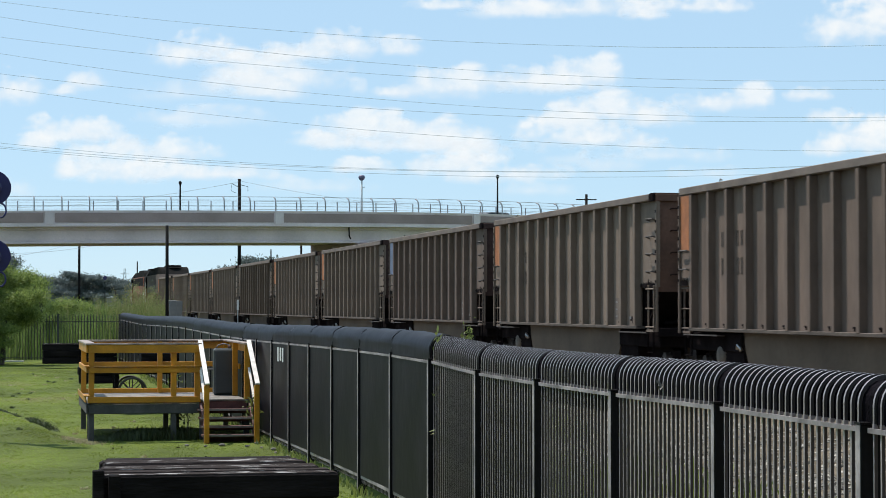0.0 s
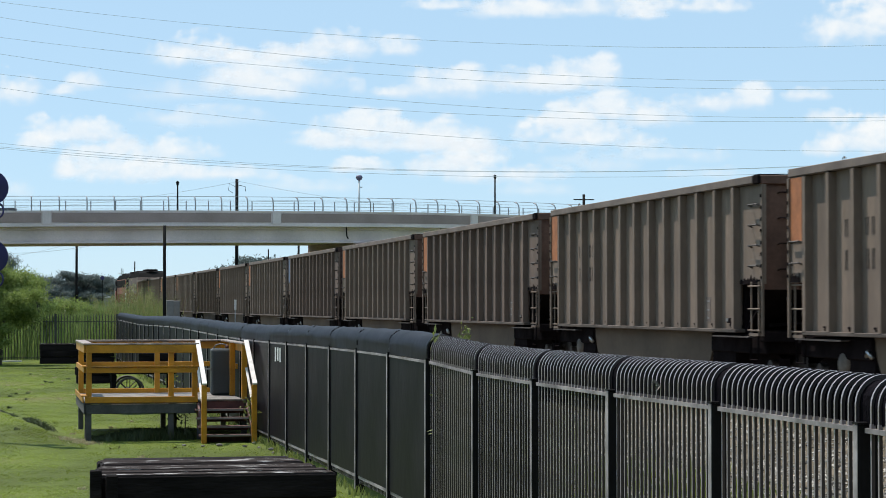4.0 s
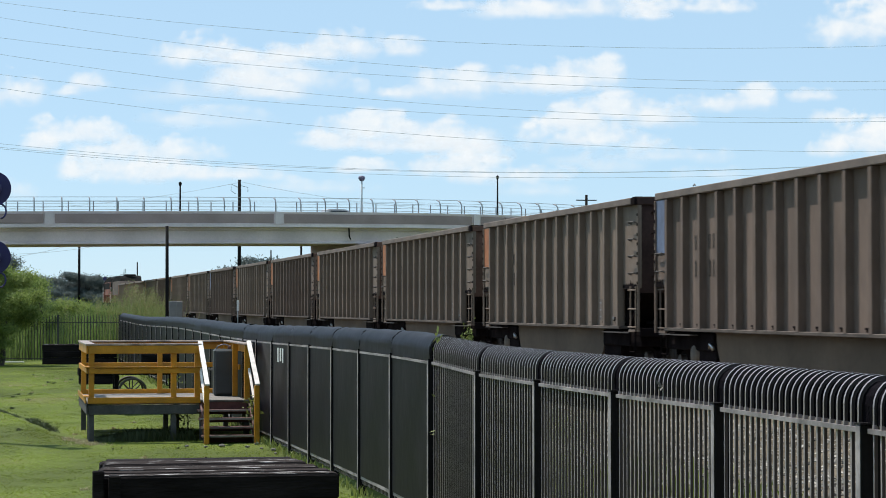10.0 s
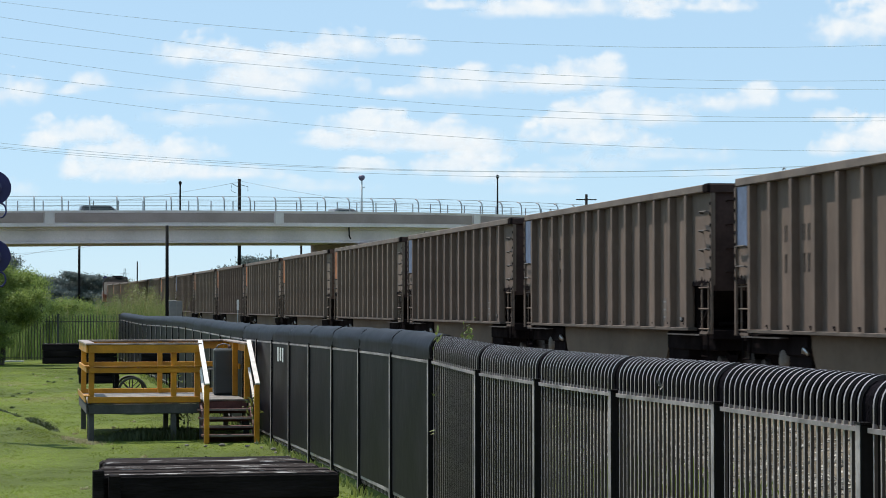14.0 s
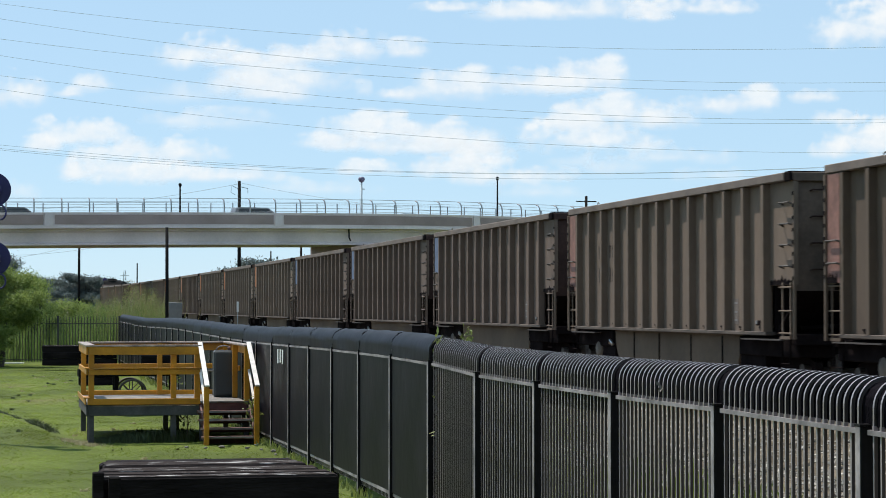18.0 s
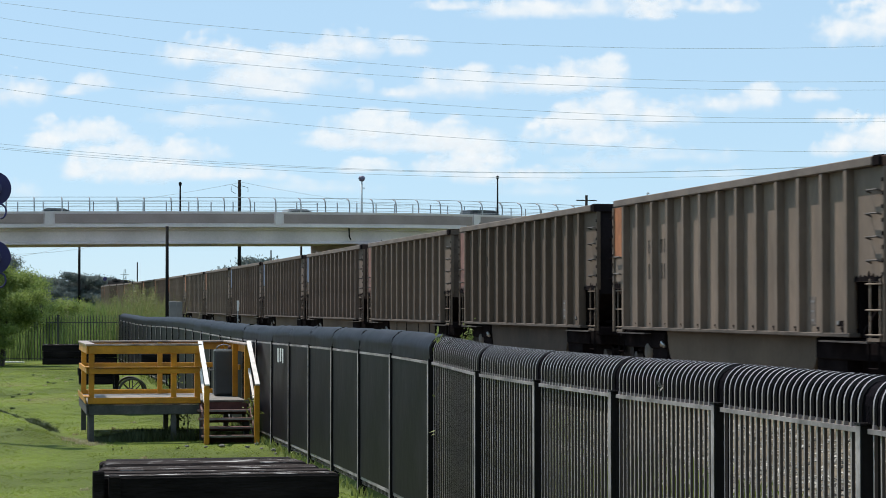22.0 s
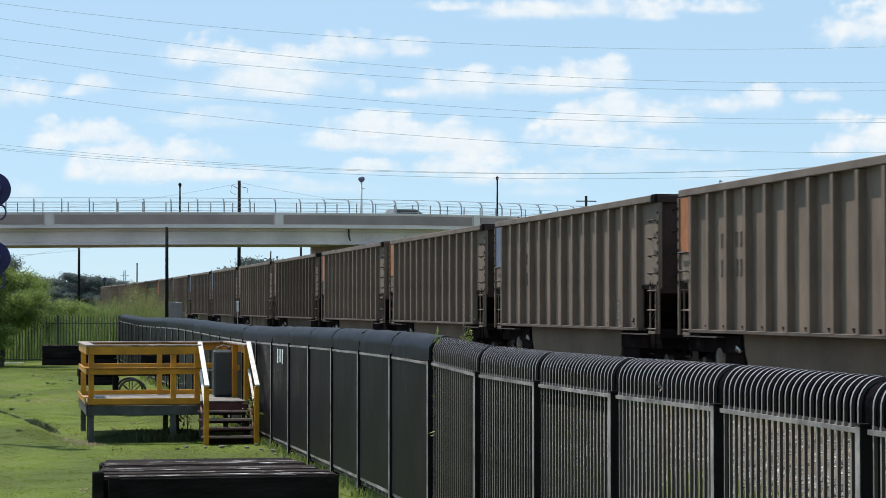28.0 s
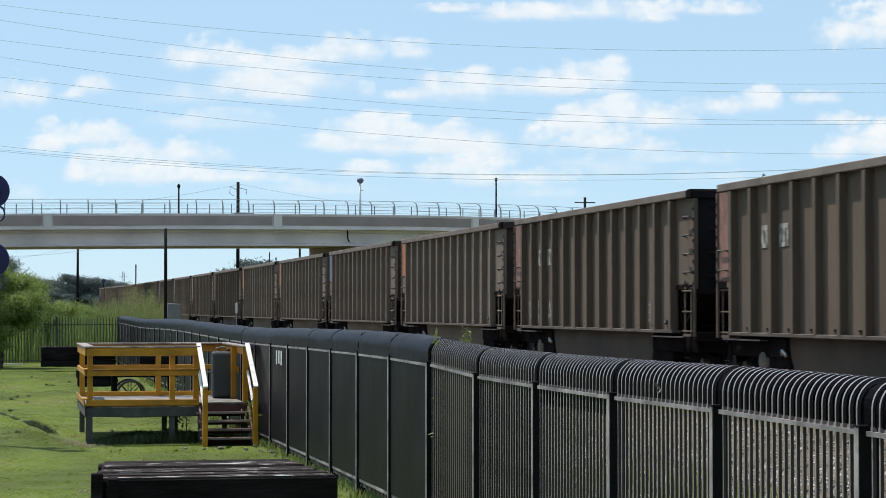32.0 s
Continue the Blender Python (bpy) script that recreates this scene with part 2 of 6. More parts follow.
def solid(name, geo, material, label, category, at=None, group="", kind="", smooth=False):
    """A thing that is one mesh."""
    ob = new(name, geo.mesh(name, material, smooth))
    if at is not None:
        ob.matrix_basis = at
    return tagged(ob, label, category, group, kind)


def plan(u, v, z=0.0):
    """A place from metres across and along the view's axis."""
    c, s = math.cos(radians(YAW)), math.sin(radians(YAW))
    return Vector((u * c + v * s, -u * s + v * c, z))


# surfaces
GRASS = lawn_soil()
GRAVEL = mat("ballast_gravel", (0.165, 0.140, 0.108), 0.95, var=0.6, second=(0.095, 0.08, 0.06), scale=0.8, fine=14, bump=1.0, depth=0.06, spec=0.05)
CONCRETE = mat("bridge_concrete", (0.74, 0.62, 0.625), 0.85, var=0.12, scale=0.25, fine=6, bump=0.1)
PANEL = mat("brown_form_liner", (0.355, 0.26, 0.25), 0.9, var=0.12, scale=0.4, fine=8)
PAINT_BLACK = mat("worn_black_fence_paint", (0.06, 0.05, 0.052), 0.3, spec=0.5, var=0.2, scale=2, fine=30, bump=0.05)
POST_PAINT = mat("black_post_paint", (0.012, 0.0105, 0.012), 0.5, spec=0.12, var=0.2, scale=2, fine=30, bump=0.03)
SHEET = mat("black_plastic_sheet", (0.0108, 0.0088, 0.0138), 0.45, var=0.3, scale=1.2, fine=2.5, bump=0.25, spec=0.06, depth=0.03)
# paler than the bar paint: sunlight on outer faces put into colour
LIT_FACE = mat("lit_bar_face", (0.32, 0.285, 0.30), 0.3, spec=0.5, var=0.25, scale=3, fine=25, bump=0.05)
# rails and post fronts: sunlight is put into this lighter grey
LIT_RAIL_GREY = mat("sunlit_grey_rail_paint", (0.33, 0.295, 0.30), 0.5, spec=0.3, var=0.35, scale=3, fine=25, bump=0.1)
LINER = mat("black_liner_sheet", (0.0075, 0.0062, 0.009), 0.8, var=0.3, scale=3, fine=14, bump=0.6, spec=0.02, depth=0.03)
YELLOW = mat("yellow_painted_timber", (0.58, 0.243, 0.012), 0.4, var=0.2, scale=2.5, fine=30, bump=0.2, each=0.08)
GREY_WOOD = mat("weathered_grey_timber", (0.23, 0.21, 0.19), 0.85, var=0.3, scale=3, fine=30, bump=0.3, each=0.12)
# darker copy of the grey timber, with the shade put into its colour
SLATE = mat("shaded_weathered_timber", (0.085, 0.082, 0.08), 0.85, var=0.3, scale=3, fine=30, bump=0.3, each=0.12)
MAROON = mat("brown_painted_tread", (0.11, 0.035, 0.03), 0.6, var=0.3, scale=4, fine=40)
# worn brown, paled so that sun on the board tops is in the colour
HANDRAIL = mat("worn_brown_lit_handrail", (0.42, 0.31, 0.25), 0.4, var=0.4, scale=4, fine=30, bump=0.2)
TIE = mat("creosoted_timber", (0.018, 0.014, 0.0145), 0.85, spec=0.08, var=0.4, scale=2.5, fine=22, bump=0.8, each=0.2, stretch=(0.4, 2, 2), depth=0.02)
TIE_TOP = mat("bleached_timber_top", (0.40, 0.385, 0.375), 0.9, spec=0.03, var=0.5, scale=5.5, fine=40, bump=0.8, stretch=(0.6, 1.6, 1), second=(0.036, 0.029, 0.027), low=0.57, high=0.68)
BRIGHT = mat("polished_steel", (0.5, 0.49, 0.48), 0.3, 1.0, var=0.05, bump=0)
DUSTY = mat("dusty_casting", (0.17, 0.135, 0.105), 0.7, var=0.3)
STEEL = mat("worn_steel", (0.30, 0.28, 0.27), 0.4, 0.8, var=0.2)
RAILING = mat("dull_railing_steel", (0.34, 0.345, 0.36), 0.5, 0.2, var=0.1)
GREY_STEEL = mat("galvanised_steel", (0.42, 0.44, 0.46), 0.5, 0.4, var=0.1)
CAR_TAN = mat("dusty_car_steel", (0.206, 0.151, 0.111), 0.75, var=0.24, scale=0.9, fine=11, bump=0.1, stretch=(1, 1, 0.35))
CAR_DUSK = mat("sooty_tan_car_steel", (0.168, 0.117, 0.088), 0.8, var=0.24, scale=0.9, fine=11, bump=0.1, stretch=(1, 1, 0.35))
CAR_OLIVE = mat("dusty_olive_car_steel", (0.172, 0.122, 0.087), 0.8, var=0.18, scale=0.7, fine=14, bump=0.1, stretch=(1, 1, 0.35))
CAR_BROWN = mat("rusty_brown_car_steel", (0.124, 0.085, 0.057), 0.8, var=0.2, scale=0.7, fine=14, bump=0.1, stretch=(1, 1, 0.35))
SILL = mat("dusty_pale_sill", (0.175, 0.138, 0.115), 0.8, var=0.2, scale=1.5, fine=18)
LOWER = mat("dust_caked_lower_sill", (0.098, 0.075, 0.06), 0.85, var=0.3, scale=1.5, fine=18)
TUB = mat("dust_coated_tub", (0.15, 0.105, 0.07), 0.85, var=0.2, scale=0.6, fine=10)
MARK = mat("worn_black_lettering", (0.085, 0.066, 0.053), 0.85, var=0.4, scale=6, fine=30)
LADDER = mat("grimy_ladder_steel", (0.075, 0.06, 0.052), 0.7, var=0.3, scale=2, fine=20)
TUB_BROWN = mat("grimy_brown_tub", (0.074, 0.048, 0.032), 0.85, var=0.25, scale=0.8, fine=10)
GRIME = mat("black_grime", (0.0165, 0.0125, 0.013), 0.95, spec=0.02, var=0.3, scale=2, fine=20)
ORANGE = mat("faded_orange_paint", (0.42, 0.15, 0.055), 0.7, var=0.2, scale=2, fine=16)
REFLECTOR = mat("dusty_orange_reflector", (0.27, 0.12, 0.055), 0.7, var=0.3, scale=3, fine=20)
RUST_END = mat("rust_orange_end", (0.135, 0.068, 0.044), 0.8, var=0.3, scale=1.2, fine=14)
BAR_RED = mat("dark_rusty_bar", (0.04, 0.022, 0.018), 0.85, spec=0.1, var=0.3)
BLACK_END = mat("black_sooty_end", (0.0165, 0.013, 0.0145), 0.9, spec=0.1, var=0.3, scale=1.2, fine=14)
DARK_END = mat("dark_maroon_end", (0.062, 0.036, 0.031), 0.85, spec=0.2, var=0.3, scale=1.2, fine=14)
DUSTY_END = mat("dusty_brown_end", (0.115, 0.08, 0.06), 0.85, var=0.3, scale=1.2, fine=14)
BLUE = mat("faded_blue_paint", (0.13, 0.17, 0.26), 0.7, var=0.2, scale=2, fine=16)
PINK = mat("faded_red_paint", (0.27, 0.13, 0.10), 0.7, var=0.25, scale=2, fine=16)
COAL = mat("coal", (0.012, 0.012, 0.013), 0.5, var=0.5, scale=3, fine=8, bump=1.0, depth=0.08)
LOCO_ORANGE = mat("locomotive_orange", (0.24, 0.075, 0.04), 0.8, var=0.4, scale=1, fine=12)
LOCO_DARK = mat("locomotive_sooty_black", (0.012, 0.012, 0.012), 0.9, spec=0.05, var=0.3, scale=1, fine=12)
LOCO_BROWN = mat("sooty_brown_hood", (0.10, 0.072, 0.06), 0.8, var=0.25, scale=0.7, fine=10)
WHITE = mat("white_paint", (0.78, 0.78, 0.76), 0.6, var=0.06)
# stair rails: the sun's glare on the boards is painted white
GLINT_WHITE = mat("glint_white_rail", (0.82, 0.77, 0.71), 0.5, var=0.15, scale=5, fine=30)
CREAM = mat("pale_cabinet_paint", (0.21, 0.20, 0.19), 0.6, var=0.1)
CABINET = mat("grey_cabinet_paint", (0.042, 0.048, 0.05), 0.5, var=0.1)
NAVY = mat("blue_black_signal_enamel", (0.018, 0.014, 0.095), 0.35, var=0.1)
HEAD = mat("violet_grey_plastic", (0.16, 0.14, 0.22), 0.5, var=0.1)
GLASS = mat("dark_glass", (0.02, 0.025, 0.03), 0.08, var=0.0, bump=0)
FADED = mat("faded_black_paint", (0.05, 0.05, 0.045), 0.4, var=0.2)
POLE_WOOD = mat("dark_pole_timber", (0.018, 0.016, 0.016), 0.9, spec=0.1, var=0.3, scale=1, fine=20, stretch=(2, 2, 0.2))
STONE = leafy("ballast_stones", (0.05, 0.044, 0.036), (0.50, 0.46, 0.40), 0.0, 0.15)
WIRE = mat("wire_aluminium", (0.80, 0.78, 0.80), 0.6, 0.0, var=0.05, bump=0)
ASPHALT = mat("asphalt", (0.06, 0.06, 0.06), 0.9, var=0.2)
WALL_DARK = mat("wall_dark", (0.06, 0.045, 0.04), 0.9, var=0.2)
CLOUD = cloud_material("cloud_vapour", 0.82, 1.25)
CLOUD_THIN = cloud_material("thin_cloud_vapour", 0.52, 1.7)
LEAF = leafy("bush_leaves", (0.095, 0.15, 0.034), (0.31, 0.385, 0.10), 0.5)
# blue-grey distance haze is mixed into these leaf colours
LEAF_FAR = leafy("hazy_far_leaves", (0.098, 0.122, 0.118), (0.145, 0.172, 0.162), 0.3)
REED = leafy("reed_blades", (0.075, 0.135, 0.032), (0.25, 0.32, 0.10), 0.5)
PLUME = leafy("dry_reed_plumes", (0.30, 0.26, 0.12), (0.15, 0.20, 0.055), 0.4)
BLADE = lawn_blades()
STRAW = leafy("dry_straw", (0.30, 0.26, 0.14), (0.42, 0.37, 0.22), 0.3)
WEED = leafy("weed_leaves", (0.09, 0.13, 0.03), (0.27, 0.31, 0.08))
WEED_DARK = leafy("dark_weed_leaves", (0.03, 0.045, 0.015), (0.07, 0.09, 0.03), 0.2)
STENCIL = mat("worn_white_stencil", (0.40, 0.385, 0.35), 0.9, var=0.45, scale=5, fine=30)
CHALK = mat("chalk_white", (0.6, 0.6, 0.58), 0.9, var=0.2)
LITTER = mat("dead_leaves", (0.075, 0.05, 0.022), 0.9, var=0.4)
BARK = mat("bark", (0.09, 0.07, 0.055), 0.9, var=0.3, bump=0.5)


# ---- the track ----
TRACK_X, CURVE_Y, CURVE_R = 14.59, 285.0, 600.0


def rail_height(y):
    return 0.87 + (0.53 * (min(max(y - 100, 0), 260) / 192) ** 2)


def track(s):
    """The track's middle at s metres along it: x, y, height of the rail's top, heading to the right."""
    if s < CURVE_Y:
        return TRACK_X, s, rail_height(s), 0.0
    a = (s - CURVE_Y) / CURVE_R
    y = CURVE_Y + CURVE_R * math.sin(a)
    return TRACK_X + CURVE_R * (1 - math.cos(a)), y, rail_height(s), a


def on_track(s, length=0.0):
    """The pose of a vehicle whose middle is at s."""
    x, y, z, h = track(s)
    if length:
        a, b = Vector(track(s - length / 2)[:3]), Vector(track(s + length / 2)[:3])
        d = b - a
        return Matrix.Translation((a + b) / 2) @ Euler((math.atan2(d.z, Vector((d.x, d.y)).length), 0, -math.atan2(d.x, d.y))).to_matrix().to_4x4()
    return pose(x, y, z, 0, 0, -math.degrees(h))


RUT_A, RUT_B = Vector((-0.55, 56.0)), Vector((1.05, 43.2))


def lawn_swell(x, y):
    """A low hump on the near side of an old rut that crosses the lawn slantwise."""
    if not (-16 < x < 4.2 and 20 < y < 75):
        return 0.0
    d, q = RUT_B - RUT_A, Vector((x, y)) - RUT_A
    f, side = q.dot(d) / d.length_squared, (d.x * q.y - d.y * q.x) / d.length
    fade = max(0.0, 1 - abs(f - 0.4) ** 2 / 1.2) * min(1, max(0, (4.2 - x) / 1.5))
    near = -side
    hump = math.exp(-((near - 0.75) / 0.6) ** 2) * 0.13 - math.exp(-(near / 0.22) ** 2) * 0.06
    return hump * fade + 0.03 * math.sin(y * 0.55 + x * 0.8) * fade


def lawn_z(x, y):
    return 0.05 * noise.noise((x * 0.11, y * 0.07, 0)) - 0.02 + lawn_swell(x, y)


def ground():
    xs = [-2500, -900, -400, -200, -120, -70, -40, -25] + [-16 + 1.5 * i for i in range(10)] + [-1.5 + 0.3 * i for i in range(21)] + [5.5, 6.5, 8, 9.5, 11, 13, 16, 18, 20, 24, 35, 60, 100, 200, 400, 900, 2500]
    ys = [-1500, -500, -200, -80, -40, -20, -8] + [2.0 * i for i in range(12)] + [24 + 0.6 * i for i in range(85)] + [76 + 2.0 * i for i in range(18)] + [115, 125, 140, 160, 190, 230, 300, 400, 600, 1000, 1800, 3500]
    pts, faces = [], []
    for y in ys:
        for x in xs:
            n = 0.05 * noise.noise((x * 0.11, y * 0.07, 0)) if abs(x) < 60 else 0
            n += lawn_swell(x, y)
            pts.append((x, y, n - 0.02 + 0.35 * min(max((y - 110) / 200, 0), 1)))
    w = len(xs)
    for j in range(len(ys) - 1):
        for i in range(w - 1):
            faces.append((j * w + i, j * w + i + 1, (j + 1) * w + i + 1, (j + 1) * w + i))
    g = solid("ground", Geo().add(pts, faces), GRASS, "mown green lawn and rough grassland around the railway", "ground", kind="structure", smooth=True)
    path = [(*track(s)[:2], track(s)[2] - 0.87, track(s)[3]) for s in [-90 + 15 * i for i in range(48)]]
    # gravel service strip beyond the fence and the raised ballast bed
    solid("track_bed", Geo().sweep([(-9.4, -0.3), (-9.2, 0.05), (-5.5, 0.10), (-3.6, 0.12), (-1.9, 0.62), (1.9, 0.62), (3.8, 0.1), (6.0, 0.05), (6.3, -0.3)], path),
          GRAVEL, "grey ballast bed with a gravel strip beside the track", "track bed", kind="structure")
    rails = thing("railway_track", "pair of steel rails on timber sleepers", "track", kind="structure")
    rp = [track(s) for s in [-90 + 7.5 * i for i in range(96)]]
    for side in (-0.76, 0.76):
        sec = [(side - 0.07, -0.16), (side - 0.07, -0.15), (side - 0.012, -0.13), (side - 0.012, -0.04), (side - 0.036, -0.035), (side - 0.036, 0.0),
               (side + 0.036, 0.0), (side + 0.036, -0.035), (side + 0.012, -0.04), (side + 0.012, -0.13), (side + 0.07, -0.15), (side + 0.07, -0.16)]
        part("rail", Geo().sweep(sec, rp), STEEL, rails, "polished steel rail")
    sl = Geo()
    for i in range(560):
        x, y, z, h = track(-20 + 0.6 * i)
        sl.box(-1.3, 1.3, -0.11, 0.11, -0.30, -0.161, m=pose(x, y, z, 0, 0, -math.degrees(h)))
    tagged(part("sleepers", sl, TIE, rails), "dark timber sleepers", kind="stuff")


ground()


# ---- the hoop-topped fence ----
def fence_x(y):
    return 4.425 + 0.0053 * y


def fence_rail_z(y):
    sag = np.interp(y, [10.8, 13.3, 15.7, 18.1, 20.6, 23.0, 25.5], [0.006, 0.010, 0.033, 0.048, 0.054, 0.010, 0.0])
    return 1.80 + 0.03 * math.sin(2 * math.pi * (y - 18) / 34) - float(sag)


PITCH_Y = 2.44


def hoop(n=7, lift=0.13, r=0.15):
    pts = [(0, 0, 0), (0, 0, lift)]
    pts += [(r - r * math.cos(a), 0, lift + r * math.sin(a)) for a in [math.pi * (i + 1) / n for i in range(n)]]
    return pts


def square_bar(g, pts, half):
    """A square bar bent in the upright plane across the fence."""
    pts = [Vector(p) for p in pts]
    ring, faces = [], []
    for i, p in enumerate(pts):
        d = (pts[min(i + 1, len(pts) - 1)] - pts[max(i - 1, 0)]).normalized()
        a, b = d.cross(Vector((0, 1, 0))), Vector((0, 1, 0))
        ring += [p + (a * u + b * w) * half for u, w in ((1, -1), (1, 1), (-1, 1), (-1, -1))]
    for i in range(len(pts) - 1):
        faces += [(i * 4 + k, i * 4 + (k + 1) % 4, (i + 1) * 4 + (k + 1) % 4, (i + 1) * 4 + k) for k in range(4)]
    faces += [(3, 2, 1, 0), tuple(len(ring) - 4 + k for k in range(4))]
    return g.add(ring, faces)


def hoop_fence():
    """Panels of square bars whose tops curl over toward the track."""
    fence = thing("hoop_top_fence", "black steel picket fence with tops curled over toward the track", "fence", kind="structure")
    bar = Geo()
    pts = [(0, 0, -1.70)] + hoop(15)
    square_bar(bar, pts, 0.0096)
    # weld collar where the bar passes through the rail
    bar.box(-0.0125, 0.0125, -0.0125, 0.0125, 0.015, 0.036)
    bar_me = bar.mesh("picket", PAINT_BLACK)
    # outer face and collar of the bar: sunlight painted with a paler material
    bar_me.materials.append(LIT_FACE)
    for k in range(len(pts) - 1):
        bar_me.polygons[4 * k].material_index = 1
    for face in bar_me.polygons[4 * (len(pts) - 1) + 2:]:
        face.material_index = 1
    post = Geo().box(-0.05, 0.07, -0.032, 0.032, -1.9, 0.03, 0.005).box(-0.058, 0.078, -0.04, 0.04, 0.031, 0.042)
    post_me = post.mesh("post", POST_PAINT)
    # pale strip that paints the sun on the post's lawn side
    face_me = Geo().box(-0.056, -0.052, -0.031, 0.031, -1.9, 0.028, 0.0015).mesh("face_strip", LIT_RAIL_GREY)
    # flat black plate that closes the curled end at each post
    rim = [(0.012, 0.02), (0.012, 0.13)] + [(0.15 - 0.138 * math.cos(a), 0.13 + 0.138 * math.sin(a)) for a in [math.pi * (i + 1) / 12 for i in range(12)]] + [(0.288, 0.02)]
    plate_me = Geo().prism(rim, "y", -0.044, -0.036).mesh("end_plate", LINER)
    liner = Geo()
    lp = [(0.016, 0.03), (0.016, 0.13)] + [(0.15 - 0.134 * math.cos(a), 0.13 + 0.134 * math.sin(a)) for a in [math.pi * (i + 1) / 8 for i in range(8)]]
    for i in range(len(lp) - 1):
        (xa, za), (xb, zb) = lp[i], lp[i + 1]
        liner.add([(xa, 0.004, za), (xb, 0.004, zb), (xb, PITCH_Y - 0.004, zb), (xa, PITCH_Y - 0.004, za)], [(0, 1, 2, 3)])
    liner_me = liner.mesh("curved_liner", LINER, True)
    rest, count, rnd = Geo(), 23, random.Random(12)
    for k in range(-4, 35):
        y0 = 10.82 + PITCH_Y * k
        y1 = y0 + PITCH_Y
        x0, z0, x1, z1 = fence_x(y0), fence_rail_z(y0), fence_x(y1), fence_rail_z(y1)
        p = part("post", post_me, POST_PAINT, fence, at=pose(x0, y0, z0))
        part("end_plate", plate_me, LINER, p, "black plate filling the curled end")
        part("face_strip", face_me, LIT_RAIL_GREY, p, "grey front of the post, sunlight painted on")
        if k == 34:
            break
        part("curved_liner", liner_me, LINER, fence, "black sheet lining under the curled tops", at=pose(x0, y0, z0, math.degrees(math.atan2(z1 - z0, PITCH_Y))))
        tilt = math.degrees(math.atan2(z1 - z0, PITCH_Y))
        if k >= 5:
            # beyond here black plastic sheet is wrapped over the curls and down the panel
            big = 1.0 + 0.07 * rnd.random()
            wrap = [(-0.022, 0.018), (-0.020, 0.13)] + [(0.15 - 0.17 * big * math.cos(a), 0.13 + 0.17 * big * math.sin(a)) for a in [math.pi * (i + 1) / 11 for i in range(10)]]
            g, steps = Geo(), 7
            rows = [[(x + rnd.uniform(-0.008, 0.008), 0.06 + (PITCH_Y - 0.12) * j / steps, z + rnd.uniform(-0.008, 0.008)) for x, z in wrap] for j in range(steps + 1)]
            m = len(wrap)
            g.add([p3 for row in rows for p3 in row], [(j * m + i, j * m + i + 1, (j + 1) * m + i + 1, (j + 1) * m + i) for j in range(steps) for i in range(m - 1)])
            part("curl_wrap", g, SHEET, fence, "creased black plastic sheet over the curled tops", True, pose(x0, y0, z0, tilt))
            g = Geo()
            rows = [[(-0.016 + rnd.uniform(-0.003, 0.003), 0.055 + (PITCH_Y - 0.11) * j / 6, z) for z in (-1.6, -1.1, -0.6, -0.012)] for j in range(7)]
            g.add([p3 for row in rows for p3 in row], [(j * 4 + i, j * 4 + i + 1, (j + 1) * 4 + i + 1, (j + 1) * 4 + i) for j in range(6) for i in range(3)])
            part("panel_sheet", g, SHEET, fence, "black plastic sheet across the panel", True, pose(x0, y0, z0, tilt))
        elif k in (2, 3, 4):
            # black sheet added here to stand in for the dark between the bars
            part("liner_flap", Geo().box(0.014, 0.018, 0.06, PITCH_Y - 0.06, -0.14 if k == 2 else -1.6, -0.02), LINER, fence, "black sheet added behind the bars to darken the gaps", at=pose(x0, y0, z0, tilt))
        for name, dx, dz, r in (("middle_rail", -0.008, 0.0, 0.0145), ("bottom_rail", 0, -1.62, 0.022), ("outer_rail", 0.30, 0.14, 0.014)):
            if k >= 5 and name == "middle_rail":
                dx = -0.024
            part(name, Geo().tube([(x0 + dx, y0 + 0.05, z0 + dz), (x1 + dx, y1 - 0.05, z1 + dz)], r * 1.3, 4), LIT_RAIL_GREY if name != "outer_rail" else PAINT_BLACK, fence)
        for i in range(count):
            f = (i + 1.05) / (count + 1.1)
            x, y, z = x0 + (x1 - x0) * f, y0 + PITCH_Y * f, z0 + (z1 - z0) * f
            if -1 <= k < 11:
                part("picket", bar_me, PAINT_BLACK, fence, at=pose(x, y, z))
            else:
                rest.tube([(x + a, y, z + c) for a, _, c in [(0, 0, -1.70)] + hoop(5)], 0.0105, 5)
    tagged(part("far_pickets", rest, PAINT_BLACK, fence, smooth=True), kind="stuff")


def far_fence():
    """The straight picket fence across the end of the lawn."""
    fence = thing("picket_fence", "black straight steel picket fence across the end of the lawn", "fence", kind="structure")
    a, b = Vector((4.9, 94.0, 0)), Vector((-21.0, 99.2, 0))
    n = 10
    spike = Geo().tube([(0, 0, 0.08), (0, 0, 1.95)], 0.022, 4).tube([(0, 0, 1.95), (0, 0, 2.06)], [0.022, 0.002], 4)
    me = spike.mesh("picket", FADED)
    post = Geo().box(-0.05, 0.05, -0.05, 0.05, -0.1, 2.0, 0.006).box(-0.06, 0.06, -0.06, 0.06, 2.0, 2.04)
    post_me = post.mesh("post", FADED)
    for i in range(n + 1):
        p = a.lerp(b, i / n)
        part("post", post_me, FADED, fence, at=pose(p.x, p.y, 0.04))
        if i == n:
            break
        q = a.lerp(b, (i + 1) / n)
        for z in (0.2, 1.75):
            part("rail", Geo().tube([(p.x, p.y, z), (q.x, q.y, z)], 0.025, 4), FADED, fence)
        for j in range(20):
            r = p.lerp(q, (j + 1) / 21)
            part("picket", me, FADED, fence, at=pose(r.x, r.y, 0.04))


